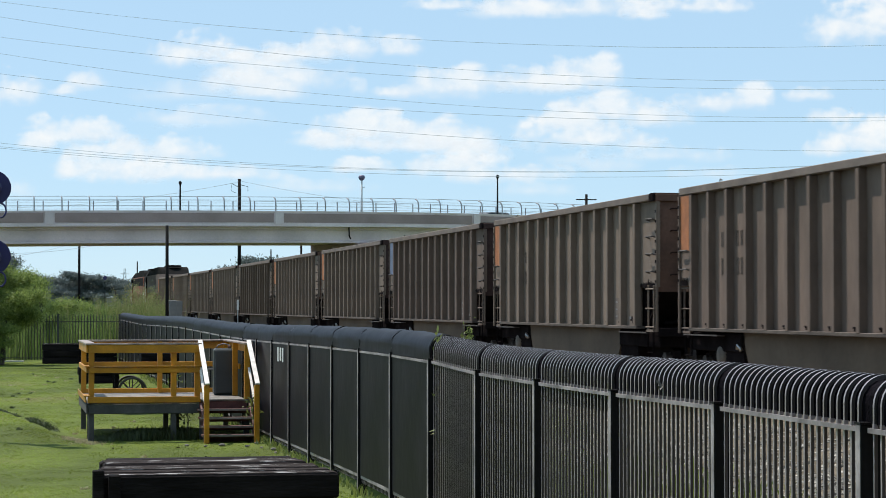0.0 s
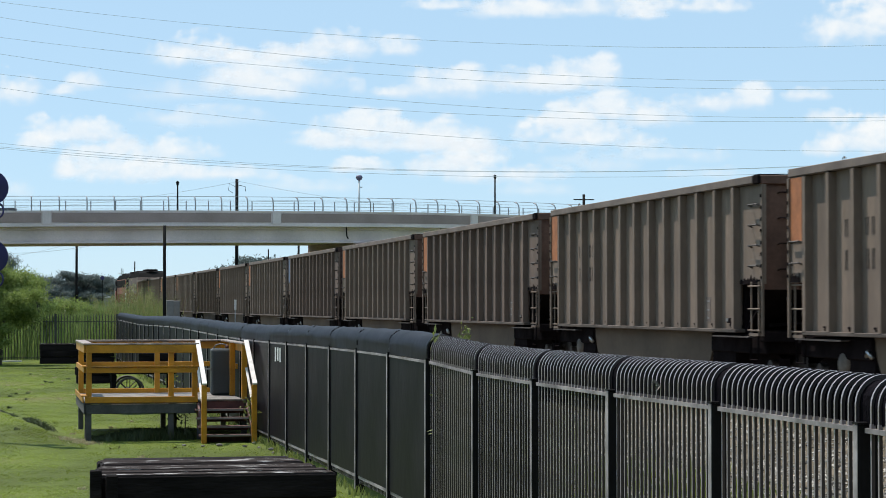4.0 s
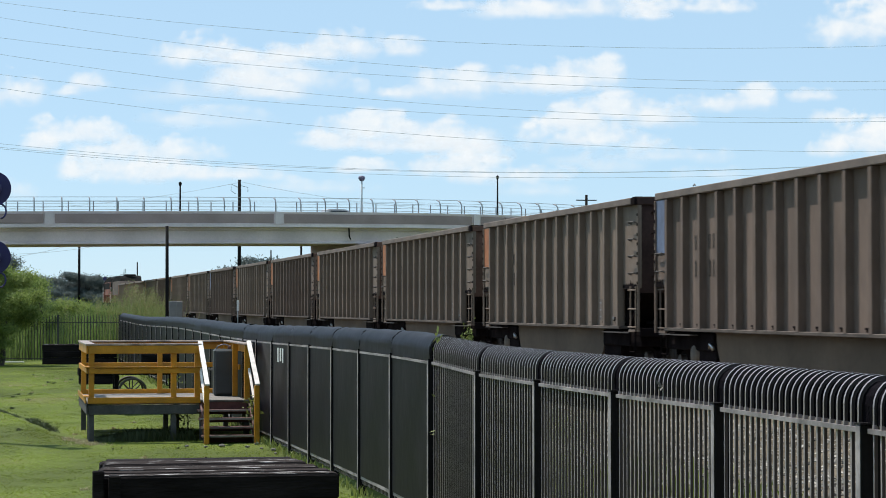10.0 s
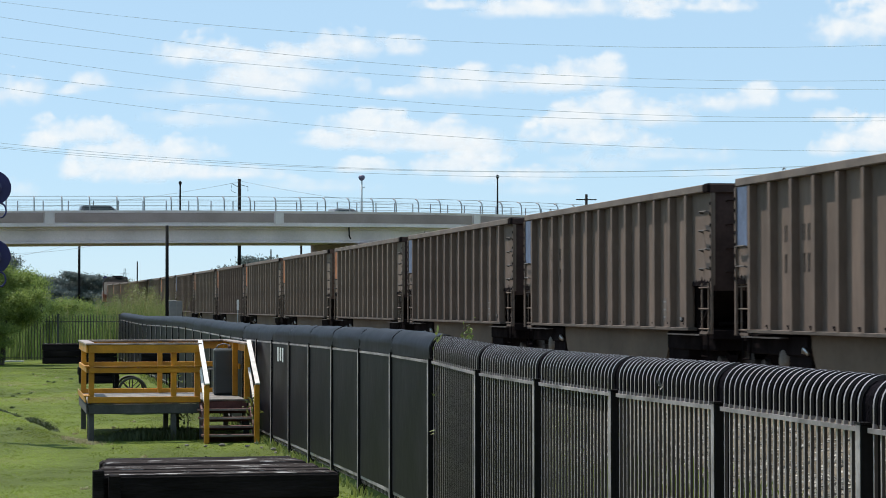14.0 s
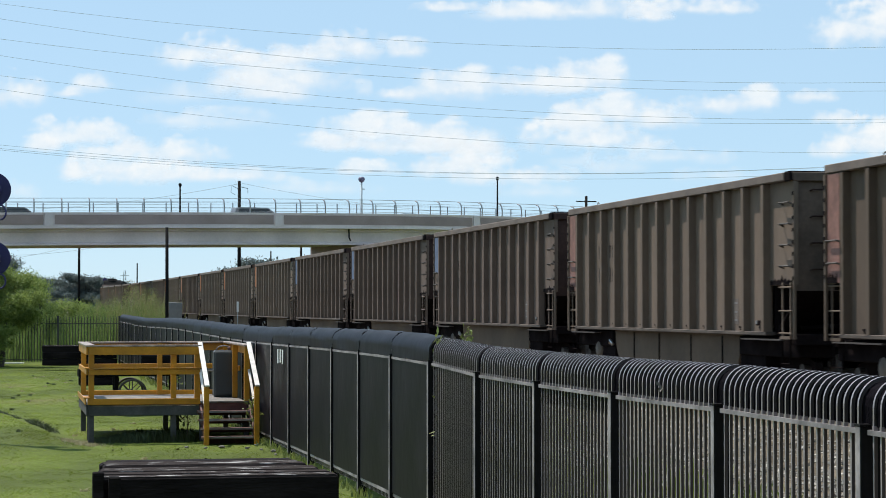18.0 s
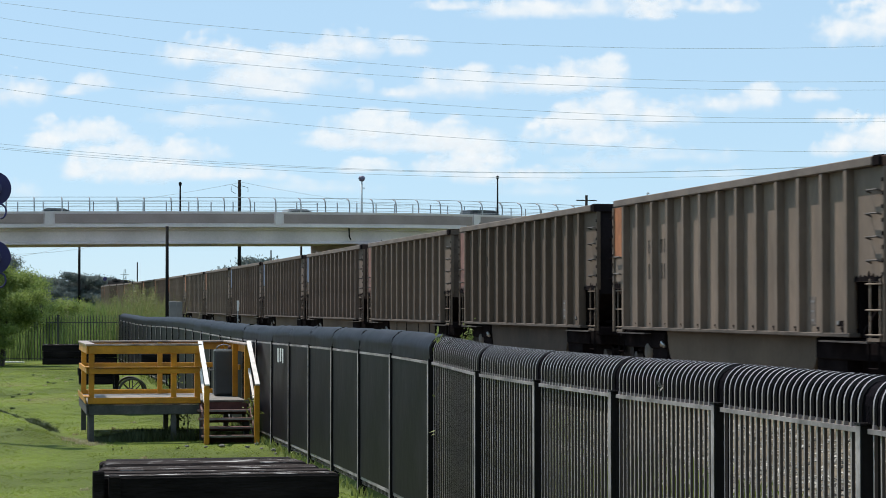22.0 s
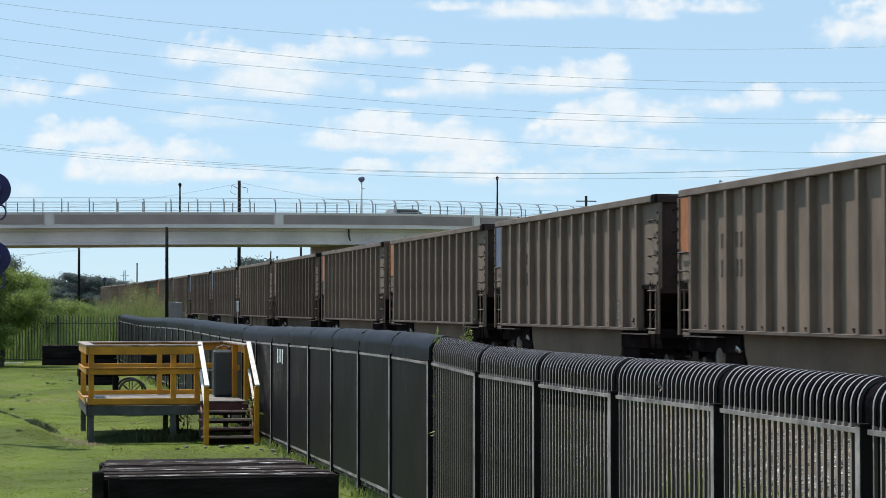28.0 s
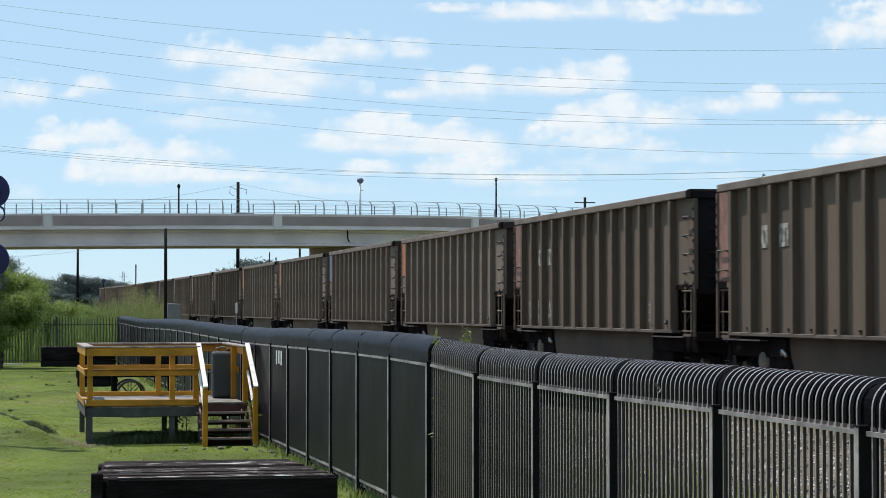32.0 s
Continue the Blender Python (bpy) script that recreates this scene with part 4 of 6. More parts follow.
def old_cart():
    ob = thing("baggage_cart", "old black wooden cart with spoked iron wheels on the lawn", "cart", pose(3.2, 50.5, 0))
    part("bed", Geo().box(-0.75, 0.75, -0.4, 0.6, 0.86, 1.12, 0.02), TIE, ob)
    part("headboard", Geo().box(-0.1, 0.75, -0.45, -0.4, 0.9, 1.35, 0.02), TIE, ob)
    part("axle", Geo().tube([(-0.3, -0.5, 0.47), (-0.3, 0.7, 0.47)], 0.035, 8), LADDER, ob)
    for x in (-0.3,):
        for y in (-0.5, 0.68):
            w = part("wheel", Geo().tube([(0.31 * math.cos(a), 0, 0.31 * math.sin(a)) for a in [2 * math.pi * i / 28 for i in range(29)]], 0.03, 6), LADDER, ob, "spoked iron wheel", at=pose(x, y, 0.47))
            for i in range(8):
                a = 2 * math.pi * i / 8
                part("spoke", Geo().tube([(0, 0, 0), (0.30 * math.cos(a), 0, 0.30 * math.sin(a))], 0.012, 5), LADDER, w)
            part("hub", Geo().lathe([(0.06, -0.06), (0.06, 0.06)], 10, pose(0, 0, 0, 90, 0, 0)), STEEL, w)
    for x in (-0.65, 0.65):
        part("leg", Geo().box(x - 0.05, x + 0.05, -0.3, -0.2, 0, 0.86, 0.01), TIE, ob)
        part("leg", Geo().box(x - 0.05, x + 0.05, 0.4, 0.5, 0, 0.86, 0.01), TIE, ob)


viewing_platform()
deck_cabinet()
tie_stack("sleeper_stack", "stack of black creosoted sleepers with a bleached split top", 0.93, 3.24, 21.0, 7, 0.80)
tie_stack("sleeper_stack", "long black stack of old sleepers at the lawn's far end", 1.55, 5.6 - 1.2, 86.5, 4, 0.93, posts=False)
tie_stack("sleeper_stack", "short low pile of black sleepers on the lawn", 2.35, 3.6, 69.0, 3, 0.50, posts=False)
old_cart()


def cabinets():
    for u, v, w, h, z in ((-12.15, 97.5, 0.33, 0.75, 1.93), (-11.98, 98.5, 0.27, 0.8, 1.86)):
        ob = thing("signal_cabinet", "pale grey trackside equipment cabinet on a post frame", "cabinet", pose(*plan(u, v, 0)), group="trackside cabinets")
        part("body", Geo().box(-w / 2, w / 2, -0.2, 0.2, z, z + h, 0.02), CREAM, ob)
        part("door", Geo().box(-w / 2 + 0.03, w / 2 - 0.03, -0.212, -0.202, z + 0.05, z + h - 0.05), CREAM, ob)
        part("frame", Geo().box(-w / 2 + 0.04, w / 2 - 0.04, -0.1, 0.1, 0, z), GREY_STEEL, ob)
    hut = thing("relay_hut", "pale grey steel relay hut beside the distant track", "hut", pose(*plan(-64.2, 420.0, 0.35), 0, 0, -8))
    part("body", Geo().box(-0.8, 0.8, -0.9, 0.9, -0.1, 3.7, 0.03), CREAM, hut)
    part("roof", Geo().prism([(-0.95, 3.7), (0.0, 3.95), (0.95, 3.7)], "y", -1.05, 1.05), GREY_STEEL, hut)
    part("door", Geo().box(-0.4, 0.4, -0.93, -0.902, 0.2, 2.2, 0.005), GREY_STEEL, hut)
    mk = thing("marker_post", "slim trackside marker post with a white plate", "marker", pose(12.3, 116.0, 0.1))
    part("post", Geo().tube([(0, 0, 0), (0, 0, 2.2)], 0.03, 6), GREY_STEEL, mk)
    part("plate", Geo().box(-0.06, 0.06, -0.05, -0.03, 2.1, 2.66, 0.01), WHITE, mk, "white plate")
    sg = thing("fence_tag", "three white plastic strips tied to the fence", "tag", pose(fence_x(36.7) - 0.03, 36.7, 1.62))
    for y, drop in ((-0.55, 0.14), (-0.25, 0.12), (0.08, 0.14)):
        part("strip", Geo().box(-0.006, 0, y - 0.07, y + 0.07, -drop, 0.10), WHITE, sg)


cabinets()


# ---- the coal train ----
CAR_PITCH, CAR_LEN = 16.18, 14.80
MESHES = {}


def shared(key, make, material, smooth=False):
    """One mesh for all alike parts."""
    k = (key, material.name)
    if k not in MESHES:
        MESHES[k] = make().mesh(key, material, smooth)
    return MESHES[k]


def bogie(car, y):
    bg = part("bogie", shared("bogie", lambda: Geo().box(-1.0, 1.0, -0.18, 0.18, 0.50, 0.78, 0.03), GRIME), GRIME, car, "black cast-steel bogie", at=pose(0, y, 0))
    def frame_side():
        return Geo().prism([(-1.15, 0.42), (-1.15, 0.62), (-0.55, 0.80), (0.55, 0.80), (1.15, 0.62), (1.15, 0.42), (0.8, 0.42), (0.5, 0.28), (-0.5, 0.28), (-0.8, 0.42)], "x", -0.07, 0.07)
    for x in (-1.03, 1.03):
        part("side_frame", shared("side_frame", frame_side, GRIME), GRIME, bg, at=pose(x, 0, 0))
        for y2 in (-0.86, 0.86):
            part("bearing_cap", shared("bearing_cap", lambda: Geo().lathe([(0.13, -0.09), (0.13, 0.06), (0.06, 0.09)], 12, pose(0, 0, 0, 0, 90, 0)), LADDER), LADDER, bg, "grimy bearing cap", at=pose(x * 1.1, y2, 0.47))
    sets = []
    def wheelset():
        g = Geo().tube([(-0.95, 0, 0), (0.95, 0, 0)], 0.08, 8)
        for s in (-1, 1):
            g.lathe([(0.10, -0.10), (0.14, -0.02), (0.38, 0.0), (0.457, 0.01), (0.47, 0.07), (0.48, 0.075), (0.36, 0.05), (0.12, 0.1)], 20, pose(s * 0.76, 0, 0, 0, -90 * s, 0))
        for i in range(4):
            a = math.pi / 2 * i
            for s in (-1, 1):
                g.tube([(s * 0.84, 0.25 * math.cos(a), 0.25 * math.sin(a)), (s * 0.80, 0.25 * math.cos(a), 0.25 * math.sin(a))], 0.05, 6)
        return g
    for y2 in (-0.86, 0.86):
        sets.append(part("wheelset", shared("wheelset", wheelset, LADDER), LADDER, bg, "grimy steel wheels on an axle", at=pose(0, y2, 0.457)))
    return sets


RIBS = [-5.98 + 1.043 * i for i in range(13)]
REAR, FRONT = -7.35, 7.22


def rung():
    """A bent grab bar with its two feet set into the sheet."""
    return Geo().tube([(0.09, -0.25, -0.03), (0.0, -0.23, 0), (0.0, 0.21, 0), (0.09, 0.23, -0.03)], 0.017, 5)


def ladder():
    g = Geo()
    for y in (-0.22, 0.17):
        g.box(-0.012, 0.012, y - 0.022, y + 0.022, 1.06, 1.98, 0.003)
    for z in (1.12, 1.50, 1.90):
        g.tube([(-0.02, -0.32, z), (-0.02, 0.28, z)], 0.015, 6)
    g.box(-0.03, 0.03, -0.25, 0.22, 1.02, 1.07)
    return g


def stirrup():
    """Bent bar step that hangs below the frame."""
    return Geo().tube([(0, -0.19, 1.04), (0, -0.19, 0.60), (0, 0.19, 0.60), (0, 0.19, 1.04)], 0.02, 5)


def coal_car(body, patch, end, label, marks):
    """A steel tub-bottomed coal gondola: origin on the rail, front along +y."""
    car = thing("coal_car", label, "railway wagon", group="coal wagons of the train")
    H = 3.85
    side = lambda: Geo().box(-0.02, 0.02, -6.03, 6.6, 1.08, 3.72)
    rib = lambda: Geo().prism([(-0.134, -0.062), (-0.128, -0.068), (0.0, -0.076), (0.0, 0.076), (-0.128, 0.068), (-0.134, 0.062)], "z", 1.13, 3.70)
    for s in (-1, 1):
        turn = 0 if s < 0 else 180
        part("side_wall", shared("side_wall", side, body), body, car, at=pose(s * 1.465, 0, 0))
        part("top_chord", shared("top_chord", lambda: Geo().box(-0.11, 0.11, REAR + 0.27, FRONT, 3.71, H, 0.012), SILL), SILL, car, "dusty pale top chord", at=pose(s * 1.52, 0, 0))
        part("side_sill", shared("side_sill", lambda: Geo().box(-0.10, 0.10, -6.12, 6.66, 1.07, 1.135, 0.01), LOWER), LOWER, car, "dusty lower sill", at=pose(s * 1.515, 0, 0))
        for y in RIBS:
            part("rib", shared("rib", rib, body), body, car, at=pose(s * 1.486, y, 0, 0, 0, turn))
        if s < 0:
            # small latches and spilled grime at the foot of each panel
            for y in RIBS[:-1]:
                if patch in (ORANGE, BLUE, PINK) and RIBS.index(y) in (3, 6, 8, 11):
                    part("reflector", shared("reflector", lambda: Geo().box(-0.006, 0, -0.09, 0.09, 1.40, 1.50), REFLECTOR), REFLECTOR, car, "faded orange reflector plate", at=pose(-1.487, y + 0.27, 0))
                part("drain_latch", shared("drain_latch", lambda: Geo().box(-0.05, 0, -0.07, 0.05, 1.19, 1.225, 0.006).box(-0.035, 0, -0.02, 0.03, 1.15, 1.19), GRIME), GRIME, car, at=pose(-1.487, y + 0.36, 0))
        # end bays: plain sheet over an open platform, with steps and rungs
        for e, y0, y1 in ((-1, REAR + 0.02, -6.04), (1, 6.61, FRONT - 0.02)):
            part("end_bay_sheet", shared("end_bay_sheet_%d" % e, lambda: Geo().box(-0.02, 0.02, y0, y1, 1.94, 3.70), body), body, car, at=pose(s * (1.478 if e < 0 else 1.585), 0, 0))
            yc = REAR + 0.045 if e < 0 else FRONT - 0.045
            post = part("corner_post", shared("corner_post", lambda: Geo().box(-0.022, 0.022, -0.035, 0.035, 1.02, 3.69, 0.005), body), body, car, "dusty angle post at the corner", at=pose(s * (1.522 if e < 0 else 1.628), yc, 0))
            for z in [2.05 + 0.205 * i for i in range(8)]:
                part("bolt_head", shared("bolt_head", lambda: Geo().box(-0.012, 0, -0.022, 0.022, -0.03, 0.03), GRIME), GRIME, post, "dark bolt head", at=pose(-0.0225 if s < 0 else 0.0345, 0, z))
            ym = yc - e * 0.33
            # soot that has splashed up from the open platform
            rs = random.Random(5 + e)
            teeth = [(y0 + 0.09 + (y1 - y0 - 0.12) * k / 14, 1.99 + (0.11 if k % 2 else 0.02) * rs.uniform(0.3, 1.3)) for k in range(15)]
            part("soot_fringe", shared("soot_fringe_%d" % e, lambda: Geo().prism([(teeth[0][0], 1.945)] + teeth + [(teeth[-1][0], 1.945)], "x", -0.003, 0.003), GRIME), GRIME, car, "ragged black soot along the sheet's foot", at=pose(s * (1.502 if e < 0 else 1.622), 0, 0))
            part("ladder", shared("ladder", ladder, body), body, car, "dusty steel ladder", at=pose(s * 1.565, ym + 0.05 * e, 0, 0, 0, turn))
            for z in (2.26, 2.62, 2.98, 3.34) if e < 0 else (2.26, 2.62):
                part("grab_rung", shared("grab_rung", rung, LADDER), LADDER, car, "dark grab rung", at=pose(s * (1.59 if e < 0 else 1.67), ym, z, 0, 0, turn))
            part("stirrup", shared("stirrup", stirrup, GRIME), GRIME, car, "bent steel step", at=pose(s * 1.55, ym, 0))
        low = 1.95 if patch is PINK else 2.62
        part("colour_patch", shared("colour_patch", lambda: Geo().prism([(-0.28, 3.69), (0.24, 3.69), (0.24, low), (-0.28, low)], "x", -0.012, 0.0), patch), patch, car, "painted end patch", at=pose(s * 1.606, 6.90, 0, 0, 0, turn))
        part("notice", shared("notice", lambda: Geo().box(-0.006, 0, -0.045, 0.045, 1.34, 1.46), CREAM), CREAM, car, "small white notice plate", at=pose(s * 1.487, 1.32, 0, 0, 0, turn))
        panel = part("stencil_panel", shared("stencil_panel", lambda: Geo().box(-0.005, 0, -0.13, 0.13, 1.26, 1.72), SILL), SILL, car, "pale stencilled data panel", at=pose(s * 1.487, -4.25, 0, 0, 0, turn))
        for z, w in ((1.64, 0.17), (1.48, 0.15), (1.33, 0.12)):
            part("stencil_line", shared("stencil_line_%d" % int(100 * z), lambda: Geo().box(-0.009, -0.005, -w / 2, w / 2, z - 0.018, z + 0.018), CREAM), CREAM, panel, "pale stencilled line")
        for e in (-1, 1):
            part("foot_plate", shared("foot_plate", lambda: Geo().box(-0.08, 0.08, -1.0, 1.0, -0.012, 0.012), LADDER), LADDER, car, "grimy thin running plate", at=pose(s * 1.56, e * 5.9, 1.0))
        part("air_reservoir", shared("air_reservoir", lambda: Geo().lathe([(0.16, -0.14), (0.2, -0.1), (0.2, 0.1), (0.14, 0.16)], 14, pose(0, 0, 0, 0, 90, 0)), DUSTY, True), DUSTY, car, "dusty round casting over the bogie", at=pose(s * 1.30, 5.35, 0.62))
        part("lever", shared("lever", lambda: Geo().tube([(0, -0.1, -0.06), (-0.03, 0, 0.04), (0, 0.12, -0.03)], 0.035, 6), BRIGHT, True), BRIGHT, car, "bright bare-metal lever", at=pose(s * 1.44, 4.2, 0.80, 0, 0, turn))
        part("release_box", shared("release_box", lambda: Geo().box(-0.06, 0, -0.05, 0.17, 1.24, 1.33, 0.01).box(-0.07, -0.01, -0.16, -0.05, 1.16, 1.31, 0.01), GRIME), GRIME, car, at=pose(s * 1.488, -5.62, 0, 0, 0, turn))
        part("release_tag", shared("release_tag", lambda: Geo().box(-0.075, -0.061, 0.06, 0.15, 1.27, 1.33), CREAM), CREAM, car, "small pale tag", at=pose(s * 1.488, -5.62, 0, 0, 0, turn))
        # owner's mark and number as plain bars
        if s < 0 and marks:
            boxed = marks == "plates"
            if boxed:
                for y, wide, bars in ((5.03, 0.15, (0.0,)), (4.07, 0.22, (-0.10, 0.08))):
                    plate = part("mark_plate", Geo().box(-0.008, 0, -wide, wide, 2.62, 3.02), STENCIL, car, "chalky white mark plate", at=pose(-1.488, y, 0))
                    for k in bars:
                        part("mark_bar", Geo().box(-0.012, -0.008, k - 0.03, k + 0.03, 2.70, 2.94), MARK, plate, "dark painted mark")
            if marks == "glint":
                part("mark_plate", Geo().box(-0.007, 0, -0.03, 0.03, 2.66, 2.92), CHALK, car, "small clean white plate", at=pose(-1.488, 3.84, 0))
            for y, w, z0, z1 in () if boxed else ((5.00, 0.15, 2.65, 2.93), (4.16, 0.15, 2.65, 2.93), (3.92, 0.13, 2.65, 2.93), (5.00, 0.12, 2.12, 2.44), (4.14, 0.12, 2.12, 2.44), (3.92, 0.12, 2.12, 2.44)):
                for k in (-0.5, 0.5):
                    part("mark_bar", Geo().box(-0.006, 0, -w * 0.11, w * 0.11, z0, z1), MARK, car, "dark painted mark", at=pose(-1.488, y + k * w * 0.6, 0))
    for e in (-1, 1):
        ye = REAR if e < 0 else FRONT
        part("end_sheet", shared("end_sheet", lambda: Geo().box(-1.50, 1.50, -0.02, 0.02, 1.84, 3.72), end), end, car, "dusty flat end sheet", at=pose(0, ye - e * 0.10, 0))
        for z in (2.2, 2.65, 3.1, 3.55):
            part("end_bar", shared("end_bar", lambda: Geo().tube([(-1.22, 0.0, -0.02), (-1.2, 0.05, 0), (1.2, 0.05, 0), (1.22, 0.0, -0.02)], 0.014, 5), BAR_RED), BAR_RED, car, "dark crosswise grab bar", at=pose(0, ye - e * 0.08, z, 0, 0, 0 if e > 0 else 180))
        part("end_chord", shared("end_chord", lambda: Geo().box(-1.555, 1.555, -0.09, 0.09, 3.69, 3.845, 0.012), end), end, car, at=pose(0, ye - e * 0.095, 0.002))
        part("end_sill", shared("end_sill", lambda: Geo().box(-1.50, 1.50, -0.12, 0.12, 0.92, 1.10, 0.01), GRIME), GRIME, car, at=pose(0, ye - e * 0.13, 0))
        part("slope_sheet", shared("slope_sheet", lambda: Geo().prism([(0.0, 1.84), (0.02, 1.88), (-1.1, 1.16), (-1.1, 1.10)], "x", -1.40, 1.40), GRIME), GRIME, car, at=pose(0, ye - e * 0.1, 0, 0, 0, 0 if e > 0 else 180))
        # dark plate added to close the view through the end bay
        part("bulkhead", shared("bulkhead", lambda: Geo().box(-1.40, 1.40, -0.03, 0.03, 1.06, 2.0), GRIME), GRIME, car, "dark bulkhead behind the end platform", at=pose(0, -6.02 if e < 0 else 6.60, 0))
        part("coupler", shared("coupler", lambda: Geo().box(-0.12, 0.12, -0.1, 0.72, 0.72, 0.98, 0.03), GRIME), GRIME, car, at=pose(0, ye + e * 0.05, 0, 0, 0, 0 if e > 0 else 180))
        part("brake_gear", shared("brake_gear", lambda: Geo().box(-0.5, 0.3, -0.3, 0.3, 1.12, 1.5, 0.02).tube([(-1.3, 0.2, 1.2), (1.2, -0.2, 1.35)], 0.04, 5), GRIME), GRIME, car, at=pose(0.2, e * 6.7, 0))
        part("body_bolster", shared("body_bolster", lambda: Geo().box(-1.42, 1.42, -1.75, 1.25, 0.70, 1.045, 0.02), GRIME), GRIME, car, at=pose(0, e * 5.95, 0, 0, 0, 0 if e > 0 else 180))
        part("tub_end", shared("tub_end", lambda: Geo().prism([(-1.3, 1.04), (-1.37, 1.0), (-1.37, 0.40), (1.37, 0.40), (1.37, 1.0), (1.3, 1.04)], "y", -0.40, 0.9), GRIME), GRIME, car, at=pose(0, e * 4.55, 0, 0, 0, 0 if e > 0 else 180))
    # the rear rim is a separate dark casting with a hand-brake plate on it
    for x in (-1.59, 1.59):
        part("rear_rim", shared("rear_rim", lambda: Geo().box(-0.03, 0.03, REAR + 0.002, REAR + 0.265, 3.70, 3.845, 0.01), GRIME), GRIME, car, "dark corner casting", at=pose(x, 0, 0))
    part("brake_plate", shared("brake_plate", lambda: Geo().box(-1.58, -0.75, REAR + 0.05, REAR + 0.34, 3.85, 3.868, 0.006), GRIME), GRIME, car, "dark plate on the rear rim")
    part("rim_hook", shared("rim_hook", lambda: Geo().tube([(-1.5, 5.1, 3.85), (-1.5, 5.1, 3.89), (-1.5, 5.04, 3.92), (-1.5, 4.98, 3.89)], 0.012, 5), LADDER), LADDER, car, "small bent hook on the rim")
    tub = [(-4.2, 1.06), (-4.1, 0.74), (-3.95, 0.52), (-3.6, 0.42), (3.6, 0.42), (3.95, 0.52), (4.1, 0.74), (4.2, 1.06)]
    bottom = TUB_BROWN if body is CAR_BROWN else TUB
    part("tub", shared("tub", lambda: Geo().prism(tub, "x", -1.36, 1.36), bottom), bottom, car, "dust-coated tub bottom")
    if body is CAR_OLIVE:
        for s in (-1, 1):
            for y in (-3.1, -1.2, 0.9, 2.7):
                part("tub_seam", shared("tub_seam", lambda: Geo().box(-0.012, 0.012, -0.03, 0.03, 0.46, 1.03), GRIME), GRIME, car, "dark streaked weld seam", at=pose(s * 1.362, y, 0))
    part("floor", shared("floor", lambda: Geo().box(-1.39, 1.39, -6.5, 6.5, 1.07, 1.12), GRIME), GRIME, car)
    part("center_sill", shared("center_sill", lambda: Geo().box(-0.25, 0.25, -7.25, 7.15, 0.8, 1.05), GRIME), GRIME, car)
    def heap():
        g, n, mm = Geo(), 12, 7
        rnd = random.Random(3)
        pts = [(-1.39 + 2.78 * j / (mm - 1), -7.05 + 14.1 * i / n, 3.25 + 0.45 * math.sin(math.pi * j / (mm - 1)) * math.sin(math.pi * i / n) + rnd.uniform(-0.05, 0.05)) for i in range(n + 1) for j in range(mm)]
        return g.add(pts, [(i * mm + j, i * mm + j + 1, (i + 1) * mm + j + 1, (i + 1) * mm + j) for i in range(n) for j in range(mm - 1)])
    part("coal_load", shared("coal_load", heap, COAL), COAL, car, "black coal heaped below the rim")
    return car, bogie(car, -6.0) + bogie(car, 6.0)


